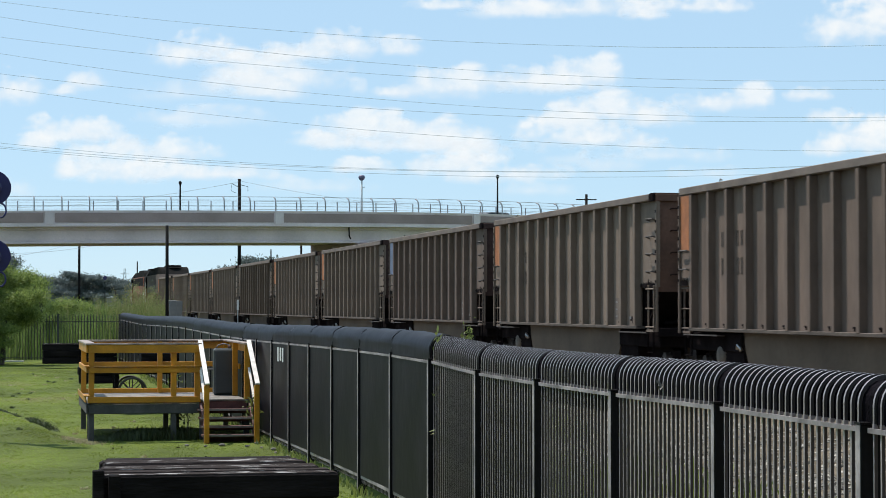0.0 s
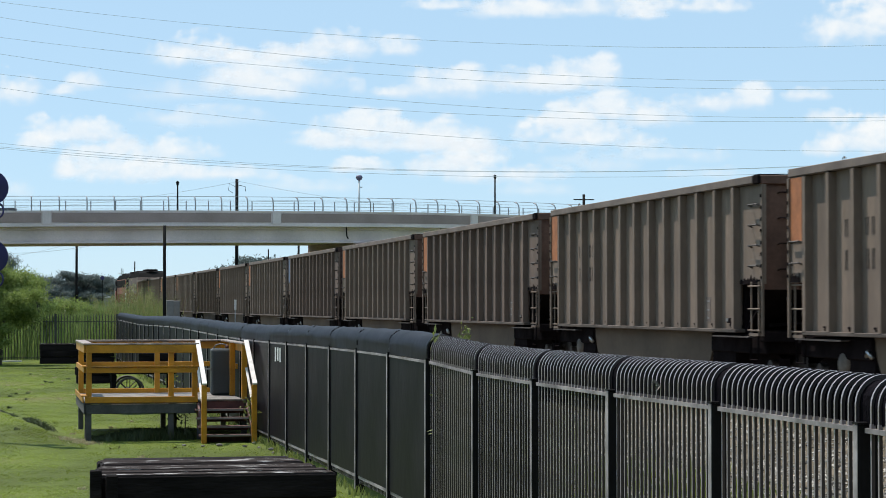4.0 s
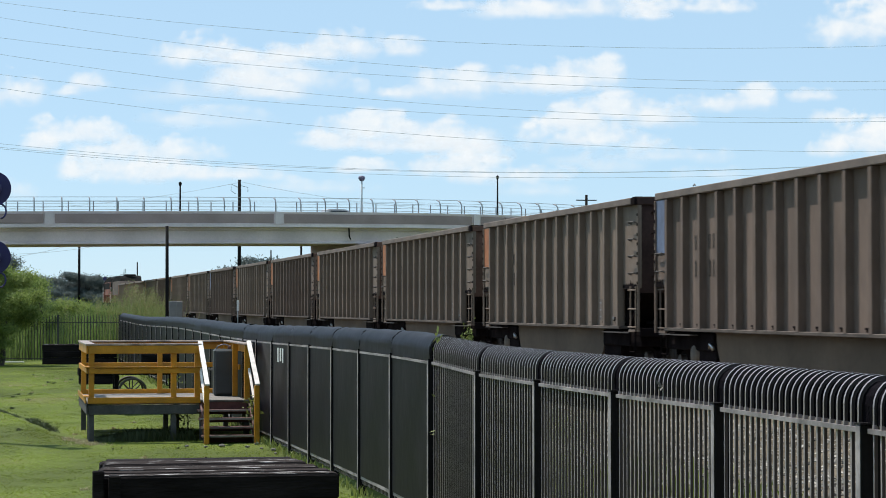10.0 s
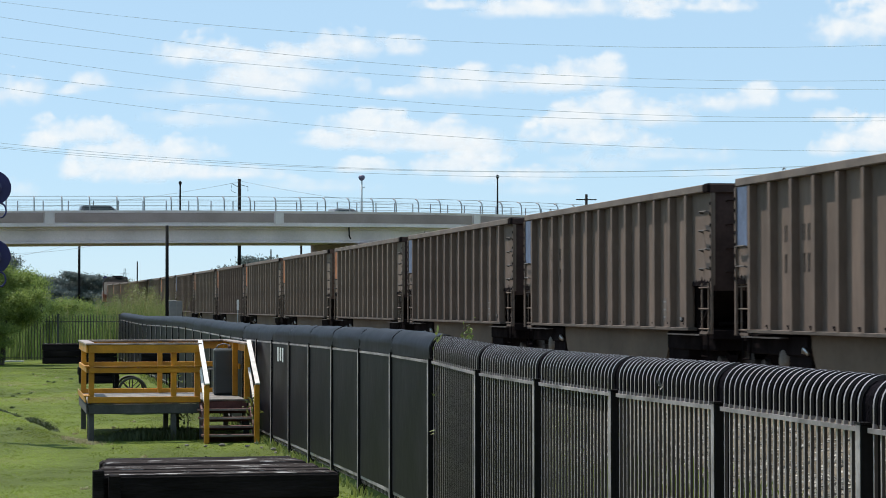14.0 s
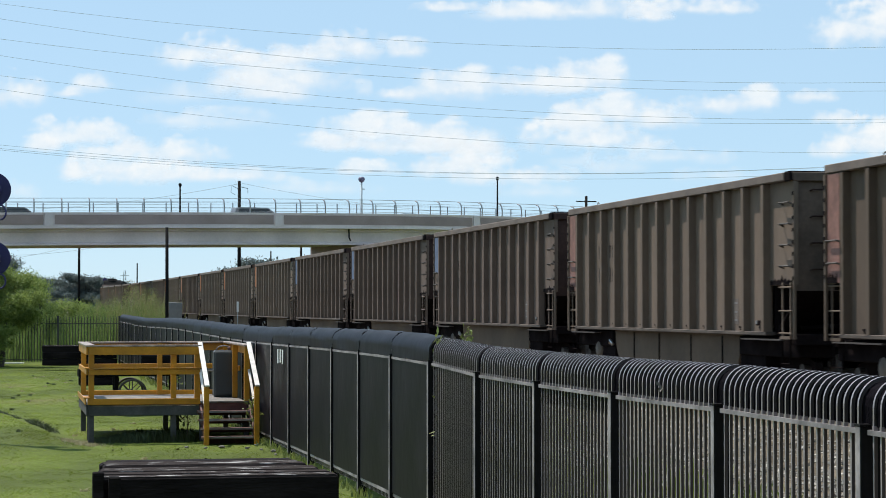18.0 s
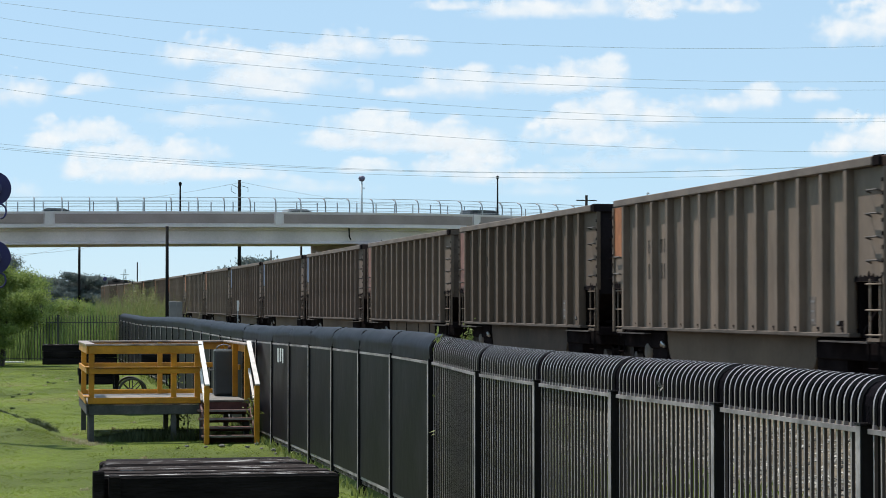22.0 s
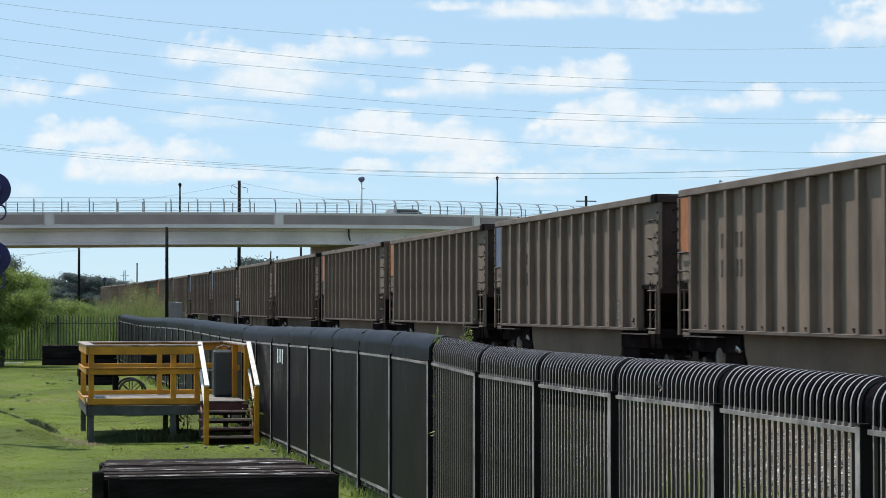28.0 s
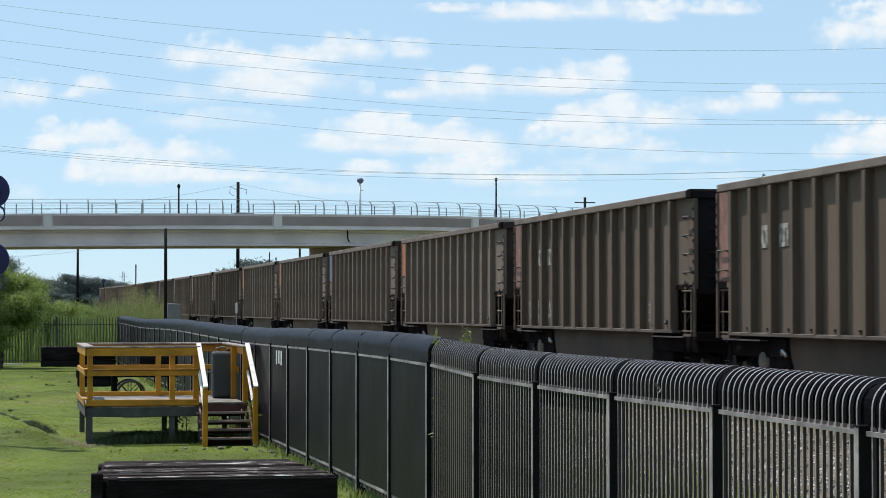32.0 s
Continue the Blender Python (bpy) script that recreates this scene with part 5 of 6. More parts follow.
def locomotive(hood, label):
    """A diesel with a long hood; front along +y, 22.5 m over couplers."""
    lo = thing("diesel_locomotive", label, "locomotive", group="locomotives of the train")
    part("underframe", Geo().box(-1.5, 1.5, -10.9, 10.9, 1.15, 1.6, 0.03), LOCO_DARK, lo)
    part("hood", Geo().prism([(-10.3, 1.6), (-10.3, 3.7), (-9.9, 4.2), (6.2, 4.2), (6.2, 1.6)], "x", -1.38, 1.38), hood, lo, "sooty long hood")
    part("hood_roof", Geo().prism([(-9.9, 4.2), (-9.2, 4.62), (-7.6, 4.85), (-1.0, 4.85), (0.2, 4.66), (6.2, 4.62), (6.2, 4.2)], "x", -1.2, 1.2), LOCO_DARK, lo, "dark sooty hood roof")
    for y in [-9.2 + 1.1 * i for i in range(14)]:
        for x in (-1.4, 1.385):
            part("hood_door", Geo().box(x, x + 0.015, y - 0.5, y + 0.5, 1.75, 3.3), hood, lo)
    if hood is not LOCO_BROWN:
        for x in (-1.41, 1.40):
            part("black_band", Geo().box(x, x + 0.01, -10.25, 6.15, 3.32, 4.1), LOCO_DARK, lo, "sooty black upper band")
    for y in (-8.6, -7.0, -5.4):
        part("radiator_fan", Geo().lathe([(0.62, 4.84), (0.62, 4.98), (0.5, 5.0)], 14, pose(0, y, 0)), GRIME, lo, "sooty round roof fan")
    for y in [-10.2 + 1.6 * i for i in range(11)]:
        for x in (-1.46, 1.46):
            part("rail_stanchion", Geo().tube([(x, y, 1.6), (x, y, 2.6)], 0.03, 5), LOCO_ORANGE, lo)
    for x in (-0.95, -0.35, 0.35, 0.95):
        for y in (-10.95, 10.95):
            part("end_stanchion", Geo().tube([(x, y, 1.2), (x, y, 2.5)], 0.06, 5), WHITE, lo, "white end stanchion")
    part("number_board", Geo().box(-0.9, 0.9, -10.36, -10.335, 3.42, 3.64), CHALK, lo, "pale number board")
    part("exhaust_stack", Geo().box(-0.4, 0.4, 1.6, 2.4, 4.6, 4.85), GRIME, lo)
    part("rear_face", Geo().box(-0.8, 0.8, -10.33, -10.302, 1.7, 3.4), LOCO_ORANGE, lo, "dull orange hood end")
    cab = part("cab", Geo().prism([(-1.5, 1.6), (-1.5, 4.05), (-1.0, 4.75), (1.0, 4.75), (1.5, 4.05), (1.5, 1.6)], "y", 6.2, 8.8), LOCO_DARK, lo, "dark cab")
    part("cab_band", Geo().box(-1.51, 1.51, 6.18, 8.82, 1.62, 3.0), LOCO_ORANGE, cab, "dull orange lower cab band")
    for x in (-1.515, 1.505):
        part("window", Geo().box(x, x + 0.01, 6.6, 7.4, 3.05, 3.7), GLASS, cab)
    for x in (-1.0, 0.4):
        part("window", Geo().box(x, x + 0.6, 8.802, 8.815, 3.2, 3.8), GLASS, cab)
    for y in (6.25, 8.6):
        for x in (-1.53, 1.52):
            part("cab_stripe", Geo().box(x, x + 0.01, y, y + 0.22, 1.7, 3.6), CHALK, cab, "pale reflective stripe")
    part("horn", Geo().tube([(0.3, 7.2, 4.75), (0.3, 7.2, 4.95), (0.3, 7.7, 4.98)], 0.05, 6), GRIME, cab)
    part("nose", Geo().box(-1.0, 1.0, 8.8, 10.4, 1.6, 3.2, 0.15), LOCO_ORANGE, lo, "dull orange nose")
    part("fuel_tank", Geo().box(-1.3, 1.3, -3.5, 3.2, 0.35, 1.15, 0.15), GRIME, lo)
    for e in (-1, 1):
        for x in (-1.35, 1.35):
            part("grab_rail", Geo().tube([(x, e * 10.85, 1.2), (x, e * 10.85, 2.6), (x, e * 10.3, 2.6)], 0.05, 5), WHITE, lo, "white grab rail")
            part("walkway_rail", Geo().tube([(x * 1.08, -10.3, 2.6), (x * 1.08, 6.1, 2.6)], 0.025, 4), LOCO_ORANGE, lo) if e > 0 else None
        part("step_plate", Geo().box(-1.5, 1.5, -0.05, 0.05, 0.4, 1.2), LOCO_ORANGE, lo, at=pose(0, e * 10.95, 0))
        bg = part("bogie", Geo().box(-1.3, 1.3, -2.4, 2.4, 0.3, 0.95, 0.1), GRIME, lo, at=pose(0, e * 6.4, 0))
        for y in (-1.7, 0, 1.7):
            for x in (-0.76, 0.76):
                part("wheel", Geo().lathe([(0.5, -0.07), (0.52, 0.07)], 16, pose(x, y, 0.515, 0, 90, 0)), STEEL, bg)
    return lo


def progress(t):
    """Wagons gone by since the start; the train slowly gathers speed."""
    return 0.398 * t + 0.00108 * t * t


KINDS = {
    "o": (CAR_TAN, ORANGE, RUST_END, "dusty grey-tan ribbed coal wagon with orange patch and rusty end", "dark"),
    "d": (CAR_TAN, ORANGE, DARK_END, "dusty grey-tan ribbed coal wagon with orange patch and dark end", "dark"),
    "e": (CAR_DUSK, ORANGE, RUST_END, "sooty brown-tan ribbed coal wagon with orange patch and rusty end", "dark"),
    "b": (CAR_DUSK, BLUE, DARK_END, "sooty brown-tan ribbed coal wagon with a blue end patch", "dark"),
    "w": (CAR_TAN, BLUE, DARK_END, "dusty grey-tan ribbed coal wagon with blue patch and a white mark", "glint"),
    "l": (CAR_OLIVE, PINK, DUSTY_END, "pale olive-tan dusty ribbed coal wagon with a faded patch", "dark"),
    "p": (CAR_BROWN, PINK, BLACK_END, "rusty brown ribbed coal wagon with red patch and black end", "dark"),
    "q": (CAR_BROWN, PINK, BLACK_END, "rusty brown ribbed coal wagon with white marks and black end", "plates"),
    "n": (CAR_BROWN, CAR_BROWN, DARK_END, "plain dirty brown ribbed coal wagon with a sooty end", ""),
}
# from the last wagon to the one behind the locomotives
ORDER = "pdqqdwdoplbbbd" + "ooeo" + "bdonoood"
CARS, WHEELS = [], []
for i, c in enumerate(ORDER):
    ob, ws = coal_car(*KINDS[c])
    CARS.append((ob, i - 16))
    WHEELS += ws
CHALKED = CARS[3][0]
for body, y, size in (("12", 5.34, 0.84), ("A", 4.27, 0.80)):
    tx = bpy.data.curves.new("chalk_mark", "FONT")
    tx.body, tx.size, tx.extrude = body, size, 0.002
    tx.materials.append(STENCIL)
    ob = new("chalk_mark", tx)
    ob.parent = CHALKED
    ob.matrix_basis = pose(-1.492, y, 1.2, 90, 0, -90) @ Matrix.Diagonal((0.72, 1, 1, 1))
    tagged(ob, "worn white chalked marking")
for y, z0, z1 in ((6.22, 1.45, 1.72), (6.10, 1.30, 1.74), (5.98, 1.36, 1.60)):
    part("chalk_mark", Geo().box(-0.004, 0, -0.02, 0.02, z0, z1), STENCIL, CHALKED, "worn white chalked marking", at=pose(-1.488, y, 0))
LOCOS = [locomotive(LOCO_BROWN, "dusty brown diesel freight locomotive coupled to the wagons")]
LOCOS.append(locomotive(LOCO_ORANGE, "dull orange and black diesel freight locomotive leading the train"))



# ---- traffic on the overpass ----
def road_vehicle(kind, paint, label):
    ob = thing("car", label, "car", group="traffic on the overpass")
    h, L = {"sedan": (1.42, 4.6), "suv": (1.6, 4.8), "van": (1.62, 5.3)}[kind]
    m = mat("car_paint_" + kind, paint, 0.3, 0.2, var=0.03, bump=0)
    part("body", Geo().prism([(-L / 2, 0.35), (L / 2, 0.35), (L / 2, 0.75), (L / 2 - 0.3, 0.95), (L / 2 - 1.2, 1.0), (-L / 2 + 0.2, 1.0), (-L / 2, 0.9)], "y", -0.88, 0.88), m, ob)
    f, r = (L / 2 - 1.1, -L / 2 + (0.6 if kind == "sedan" else 0.1))
    part("cabin", Geo().prism([(r, 1.0), (f, 1.0), (f - 0.8, h - 0.05), (f - 1.0, h), (r + 0.4, h), (r + 0.2, h - 0.06)], "y", -0.78, 0.78), m, ob)
    for y in (-0.79, 0.785):
        part("window", Geo().prism([(r + 0.35, 1.05), (f - 0.25, 1.05), (f - 0.85, h - 0.12), (r + 0.45, h - 0.12)], "y", y, y + 0.005), GLASS, ob)
    for x in (-L / 2 + 0.85, L / 2 - 0.9):
        for y in (-0.8, 0.8):
            part("wheel", Geo().lathe([(0.33, -0.1), (0.33, 0.1)], 16, pose(x, y, 0.33, 90, 0, 0)), GRIME, ob, "black tyre")
    return ob


# (vehicle, seconds, place along the road at that time, metres a second)
TRAFFIC = [("sedan", (0.5, 0.5, 0.52), 8.8, -2.4, 15.2), ("sedan", (0.25, 0.25, 0.26), 12.0, -9.6, 13.1), ("suv", (0.12, 0.12, 0.13), 14.0, -6.1, 12.2),
           ("van", (0.2, 0.2, 0.21), 17.0, -4.1, 12.0), ("van", (0.05, 0.055, 0.06), 19.0, -2.2, 11.4), ("sedan", (0.35, 0.36, 0.37), 21.0, 0.7, 11.3),
           ("sedan", (0.06, 0.06, 0.06), 22.2, -7.5, 12.0), ("suv", (0.3, 0.3, 0.3), 25.0, -10.9, 11.4),
           ("suv", (0.08, 0.08, 0.09), 2.0, 9.1, -12.8), ("sedan", (0.4, 0.4, 0.42), 19.0, 9.4, -14.3), ("sedan", (0.15, 0.15, 0.15), 31.4, 12.8, -11.5)]
TRAFFIC_OBS = [(road_vehicle(k, c, {"sedan": "passing saloon car on the overpass", "suv": "passing tall estate car on the overpass", "van": "passing long estate car on the overpass"}[k]), t, s, v) for k, c, t, s, v in TRAFFIC]


# ---- plants ----
def leaves(rng, centres, count, spread, size, long=1.6):
    """Many small leaf blades scattered round the given points."""
    g_v, g_f = [], []
    c = np.array(centres)
    idx = rng.integers(0, len(c), count)
    p = c[idx] + rng.normal(0, 1, (count, 3)) * np.array(spread)
    a = rng.normal(0, 1, (count, 3))
    a /= np.linalg.norm(a, axis=1)[:, None]
    b = np.cross(a, rng.normal(0, 1, (count, 3)))
    b /= np.linalg.norm(b, axis=1)[:, None]
    s = size * rng.uniform(0.6, 1.3, count)[:, None]
    v = np.stack([p - a * s * long, p + b * s * 0.5, p + a * s * long, p - b * s * 0.5], 1).reshape(-1, 3)
    f = np.arange(count * 4).reshape(-1, 4)
    return v, f


def mesh_np(name, v, f, material):
    me = bpy.data.meshes.new(name)
    me.from_pydata(v.tolist(), [], f.tolist())
    me.materials.append(material)
    return me


def tree(label, place, height, width, seed, leaf, size, count, low=0.25):
    """A tapered trunk, forked limbs and a ragged crown of leaves."""
    rng = np.random.default_rng(seed)
    ob = thing("tree", label, "tree", pose(*place))
    part("trunk", Geo().tube([(0, 0, -0.2), (0.03 * height, 0, height * 0.3), (0, 0.02 * height, height * 0.75)], [height * 0.028, height * 0.02, height * 0.006], 7), BARK, ob)
    tips = []
    for i in range(13):
        a, h = rng.uniform(0, 6.28), rng.uniform(low, 0.72) * height
        r = width * rng.uniform(0.25, 0.5) * (1.15 - abs(h / height - 0.5))
        tip = np.array((r * math.cos(a), r * math.sin(a), h + rng.uniform(0.05, 0.28) * height))
        part("limb", Geo().tube([(0.015 * height, 0, h * 0.75), tuple(tip * (0.6, 0.6, 0.9)), tuple(tip)], [height * 0.012, height * 0.007, height * 0.002], 5), BARK, ob)
        tips += [tip, tip * (0.7, 0.7, 0.95), tip * (0.4, 0.4, 0.95)]
    tips.append(np.array((0, 0, height * 0.88)))
    v, f = leaves(rng, tips, count, (width * 0.078, width * 0.078, height * 0.04), size)
    part("crown", mesh_np("crown", v, f, leaf), leaf, ob)
    return ob


tree("leafy green bushy tree by the far fence", plan(-18.5, 91.0), 4.4, 3.5, 1, LEAF, 0.034, 60000, 0.06)
tree("low leafy shrub at the foot of the bush", plan(-18.75, 89.6), 2.5, 2.4, 71, LEAF, 0.034, 18000, 0.03)
tree("low leafy green shrub behind the far fence", plan(-18.7, 101.0), 3.9, 3.0, 8, LEAF, 0.036, 30000, 0.1)
for i, (u, v, h, w) in enumerate([(-18.2, 104, 2.6, 2.0), (-16.8, 106, 2.4, 1.6), (-19.4, 112, 2.9, 2.4)]):
    tree("low green shrub among the reeds", plan(u, v), h, w, 60 + i, LEAF, 0.036, 9000, 0.05)
tree("dark green tree behind the fence", plan(-27.9, 140.0), 5.9, 4.4, 2, LEAF_FAR, 0.06, 46000, 0.1)
FAR = []
for i, (u, v, h, w) in enumerate([(-118, 520, 9.5, 11), (-110, 500, 8.6, 10), (-103, 470, 8.0, 9), (-96, 500, 8.4, 10), (-90, 480, 8.8, 10), (-83, 470, 8.2, 9), (-77, 490, 8.4, 9), (-71, 480, 7.6, 8),
                                  (-126, 500, 10.0, 11), (-134, 520, 10.5, 12), (-29.5, 330, 10.0, 7), (-26.5, 335, 9.6, 6), (-65, 430, 7.0, 7), (-75, 420, 6.4, 7), (-87, 410, 6.5, 8), (-98, 430, 7.0, 8), (-106, 440, 7.4, 9), (-112, 430, 8.0, 9), (-93, 460, 8.0, 10), (-80, 455, 7.6, 9), (-69, 450, 7.2, 8), (-86, 440, 7.2, 9), (-101, 480, 8.6, 10), (-81.5, 452, 8.6, 9), (-79, 446, 8.2, 8), (-76.5, 455, 8.5, 9), (-74, 450, 8.9, 9), (-72, 458, 8.4, 8), (-69.5, 452, 8.6, 8), (-67.5, 460, 8.0, 8), (-84, 460, 8.4, 9)]):
    if i < 6:
        FAR.append((tree("distant dark green tree in the tree line", plan(u, v, 0.3), h, w, 20 + i, LEAF_FAR, 0.14, 38000, 0.03), h))
    else:
        ob, base = FAR[i % 6]
        copy_thing(ob, Matrix.Translation(plan(u, v, 0.3)) @ pose(0, 0, 0, 0, 0, 57 * i) @ Matrix.Scale(h / base, 4))


def blades(name, label, category, rng, xy, base, heights, width, lean, material, seg=2):
    """Upright tapering blades as one mass."""
    n = len(xy)
    a = rng.uniform(0, 2 * np.pi, n)
    d = np.stack([np.cos(a), np.sin(a)], 1)
    ld = rng.normal(0, lean, (n, 2)) * heights[:, None]
    p = np.zeros((n, 5, 3))
    for k, (f, w) in enumerate(((0, 1), (0, -1), (0.55, 0.8), (0.55, -0.8))):
        p[:, k, :2] = xy + d * (width * w / 2)[:, None] + ld * f * f
        p[:, k, 2] = base + heights * f
    p[:, 4, :2], p[:, 4, 2] = xy + ld, base + heights
    i = np.arange(n)[:, None] * 5
    f1, f2 = i + np.array([[0, 1, 3, 2]]), i + np.array([[2, 3, 4]])
    me = bpy.data.meshes.new(name)
    me.from_pydata(p.reshape(-1, 3).tolist(), [], f1.tolist() + f2.tolist())
    me.materials.append(material)
    return tagged(new(name, me), label, category, kind="stuff")


rng = np.random.default_rng(11)
n = 46000
uv = np.stack([rng.uniform(-34, -10.5, n), rng.uniform(97, 150, n)], 1)
keep = uv[:, 0] > -34 * uv[:, 1] / 150 - 3
uv = uv[keep & (uv[:, 0] < -12.6 * uv[:, 1] / 100)]
c_, s_ = math.cos(radians(YAW)), math.sin(radians(YAW))
xy = np.stack([uv[:, 0] * c_ + uv[:, 1] * s_, -uv[:, 0] * s_ + uv[:, 1] * c_], 1)
hh = rng.uniform(1.7, 2.75, len(xy)) + 0.35 * np.sin(xy[:, 0] * 0.9) * np.sin(xy[:, 1] * 0.3)
blades("reeds", "tall green reeds and rough grass behind the fence", "reeds", rng, xy, 0.0, hh, rng.uniform(0.014, 0.036, len(xy)), 0.17, REED)
n = 700
uv = np.stack([rng.normal(-14.1, 0.75, n), rng.uniform(98, 108, n)], 1)
xy = np.stack([uv[:, 0] * c_ + uv[:, 1] * s_, -uv[:, 0] * s_ + uv[:, 1] * c_], 1)
blades("dry_reeds", "tall yellowing reeds with dry plumes beside the track", "reeds", rng, xy, 0.0, rng.uniform(2.2, 3.7, n) - 0.35 * np.abs(uv[:, 0] + 14.1), rng.uniform(0.015, 0.035, n), 0.13, PLUME)
r2 = np.random.default_rng(19)
n = 240
uv = np.stack([r2.uniform(-24, -12.8, n), r2.uniform(98, 125, n)], 1)
uv = uv[uv[:, 0] < -12.7 * uv[:, 1] / 100]
xy = np.stack([uv[:, 0] * c_ + uv[:, 1] * s_, -uv[:, 0] * s_ + uv[:, 1] * c_], 1)
tip = 2.0 + 0.5 * np.sin(xy[:, 0] * 1.7) * np.sin(xy[:, 1] * 0.5) + r2.uniform(0, 0.5, len(xy))
fv, ff = leaves(r2, np.column_stack([xy, tip]), 24 * len(xy), (0.04, 0.04, 0.14), 0.024, 2.2)
tagged(new("seed_heads", mesh_np("seed_heads", fv, ff, PLUME)), "pale feathery seed heads over the reeds", "reeds", kind="stuff")
uv = np.stack([np.clip(r2.normal(-14.2, 0.55, 110), -15.6, -13.2), r2.uniform(98, 106, 110)], 1)
xy = np.stack([uv[:, 0] * c_ + uv[:, 1] * s_, -uv[:, 0] * s_ + uv[:, 1] * c_], 1)
fv, ff = leaves(r2, np.column_stack([xy, 2.95 - 0.5 * np.abs(uv[:, 0] + 14.2) + r2.uniform(-0.9, 0.3, 110)]), 5200, (0.06, 0.06, 0.20), 0.026, 2.0)
tagged(new("reed_plumes", mesh_np("reed_plumes", fv, ff, PLUME)), "tan feathery reed plumes beside the track", "reeds", kind="stuff")
# mown lawn: blades over the strip that lies open to view, thinning with distance
n = 150000
yy = 25.5 + 71 * rng.uniform(0, 1, n) ** 1.7
xx = rng.uniform(-0.9, 4.42, n)
zz = np.array([lawn_z(x, y) for x, y in zip(xx.tolist(), yy.tolist())]) - 0.004
clump = np.array([noise.noise((x * 2.2, y * 1.3, 4.0)) for x, y in zip(xx.tolist(), yy.tolist())])
blades("lawn_grass", "short mown lawn grass in lime and duller green patches", "grass", rng, np.stack([xx, yy], 1), zz, rng.uniform(0.006, 0.017, n) * (1.0 + 0.9 * np.clip(clump, -0.5, 1)), rng.uniform(0.012, 0.022, n) * (0.7 + yy / 60), 1.5, BLADE)
# the weedy rut, and small dark and dry tufts here and there
n = 1500
f = rng.uniform(0, 1, n)
px, py = RUT_A.x + (RUT_B.x - RUT_A.x) * f + rng.normal(0, 0.035, n), RUT_A.y + (RUT_B.y - RUT_A.y) * f + rng.normal(0, 0.16, n)
thick = 0.25 + 0.9 * np.clip(np.sin(f * 9.0 + 0.6), 0, 1)
blades("rut_weeds", "dark weeds growing along an old rut in the lawn", "weeds", rng, np.stack([px, py], 1), -0.05, rng.uniform(0.05, 0.13, n) * thick + 0.03, rng.uniform(0.012, 0.03, n), 0.5, WEED_DARK)
def tufts(name, label, count, size, height, material, seed, area=(0.1, 3.2, 27, 78)):
    r = np.random.default_rng(seed)
    cx, cy = r.uniform(area[0], area[1], count), r.uniform(area[2], area[3], count)
    k = np.repeat(np.arange(count), 26)
    p = np.stack([cx[k] + r.normal(0, size, len(k)), cy[k] + r.normal(0, size * 2.2, len(k))], 1)
    z = np.array([lawn_z(*q) for q in p.tolist()])
    blades(name, label, "grass", r, p, z, r.uniform(0.4, 1.0, len(k)) * height, r.uniform(0.012, 0.025, len(k)), 0.6, material)
tufts("dark_tufts", "small dark weed tufts on the lawn", 16, 0.03, 0.07, WEED_DARK, 31)
tufts("dry_tufts", "small dry pale tufts on the lawn", 22, 0.035, 0.05, STRAW, 32)
tufts("bare_edge", "dry trampled grass round the platform legs", 26, 0.10, 0.05, STRAW, 33, (1.15, 1.7, 38.6, 40.6))
# weeds on the gravel beyond the fence and along its foot
n = 9000
cy, cx = 14 + 40 * rng.uniform(0, 1, 60) ** 1.8, 5.3 + rng.gamma(1.5, 1.0, 60)
k = rng.integers(0, 60, n)
yy, xx = cy[k] + rng.normal(0, 0.55, n), cx[k] + rng.normal(0, 0.28, n)
blades("weeds", "patchy green weeds on the gravel beside the fence", "weeds", rng, np.stack([xx, yy], 1), 0.03, rng.uniform(0.12, 0.6, n), rng.uniform(0.015, 0.04, n), 0.3, WEED)
n = 2500
yy = rng.uniform(20, 92, n)
xx = fence_x(yy) - np.abs(rng.normal(0, 0.10, n))
blades("edge_grass", "long pale grass along the fence foot", "grass", rng, np.stack([xx, yy], 1), 0.0, rng.uniform(0.03, 0.16, n), rng.uniform(0.012, 0.03, n), 0.4, WEED)


# loose ballast stones on the strip and the shoulder
n = 26000
yy = rng.uniform(15, 62, n)
xx = rng.uniform(5.3, 12.2, n)
zz = np.interp(xx, [5.2, 9.1, 11.0, 12.7], [0.05, 0.10, 0.12, 0.62]) + 0.01
sz = rng.uniform(0.014, 0.042, n)
octa = np.array([(1, 0, 0), (0, 1, 0), (-1, 0, 0), (0, -1, 0), (0, 0, 0.8), (0, 0, -0.8)], float)
sv = octa[None] * sz[:, None, None] * rng.uniform(0.6, 1.3, (n, 6, 1)) + np.stack([xx, yy, zz], 1)[:, None]
tri = np.array([(0, 1, 4), (1, 2, 4), (2, 3, 4), (3, 0, 4), (1, 0, 5), (2, 1, 5), (3, 2, 5), (0, 3, 5)])
sf = (np.arange(n)[:, None, None] * 6 + tri[None]).reshape(-1, 3)
tagged(new("ballast_stones", mesh_np("ballast_stones", sv.reshape(-1, 3), sf, STONE)), "loose grey and pale ballast stones beside the track", "stones", kind="stuff")
# dead leaves on the lawn
n = 60
px, py = rng.uniform(-0.2, 4.2, n), rng.uniform(27, 70, n)
lv, lf = leaves(rng, np.stack([px, py, np.array([lawn_z(a, b) + 0.03 for a, b in zip(px.tolist(), py.tolist())])], 1), n, (0.02, 0.02, 0.008), 0.02)
tagged(new("fallen_leaves", mesh_np("fallen_leaves", lv, lf, LITTER)), "brown fallen leaves scattered on the lawn", "leaves", kind="stuff")
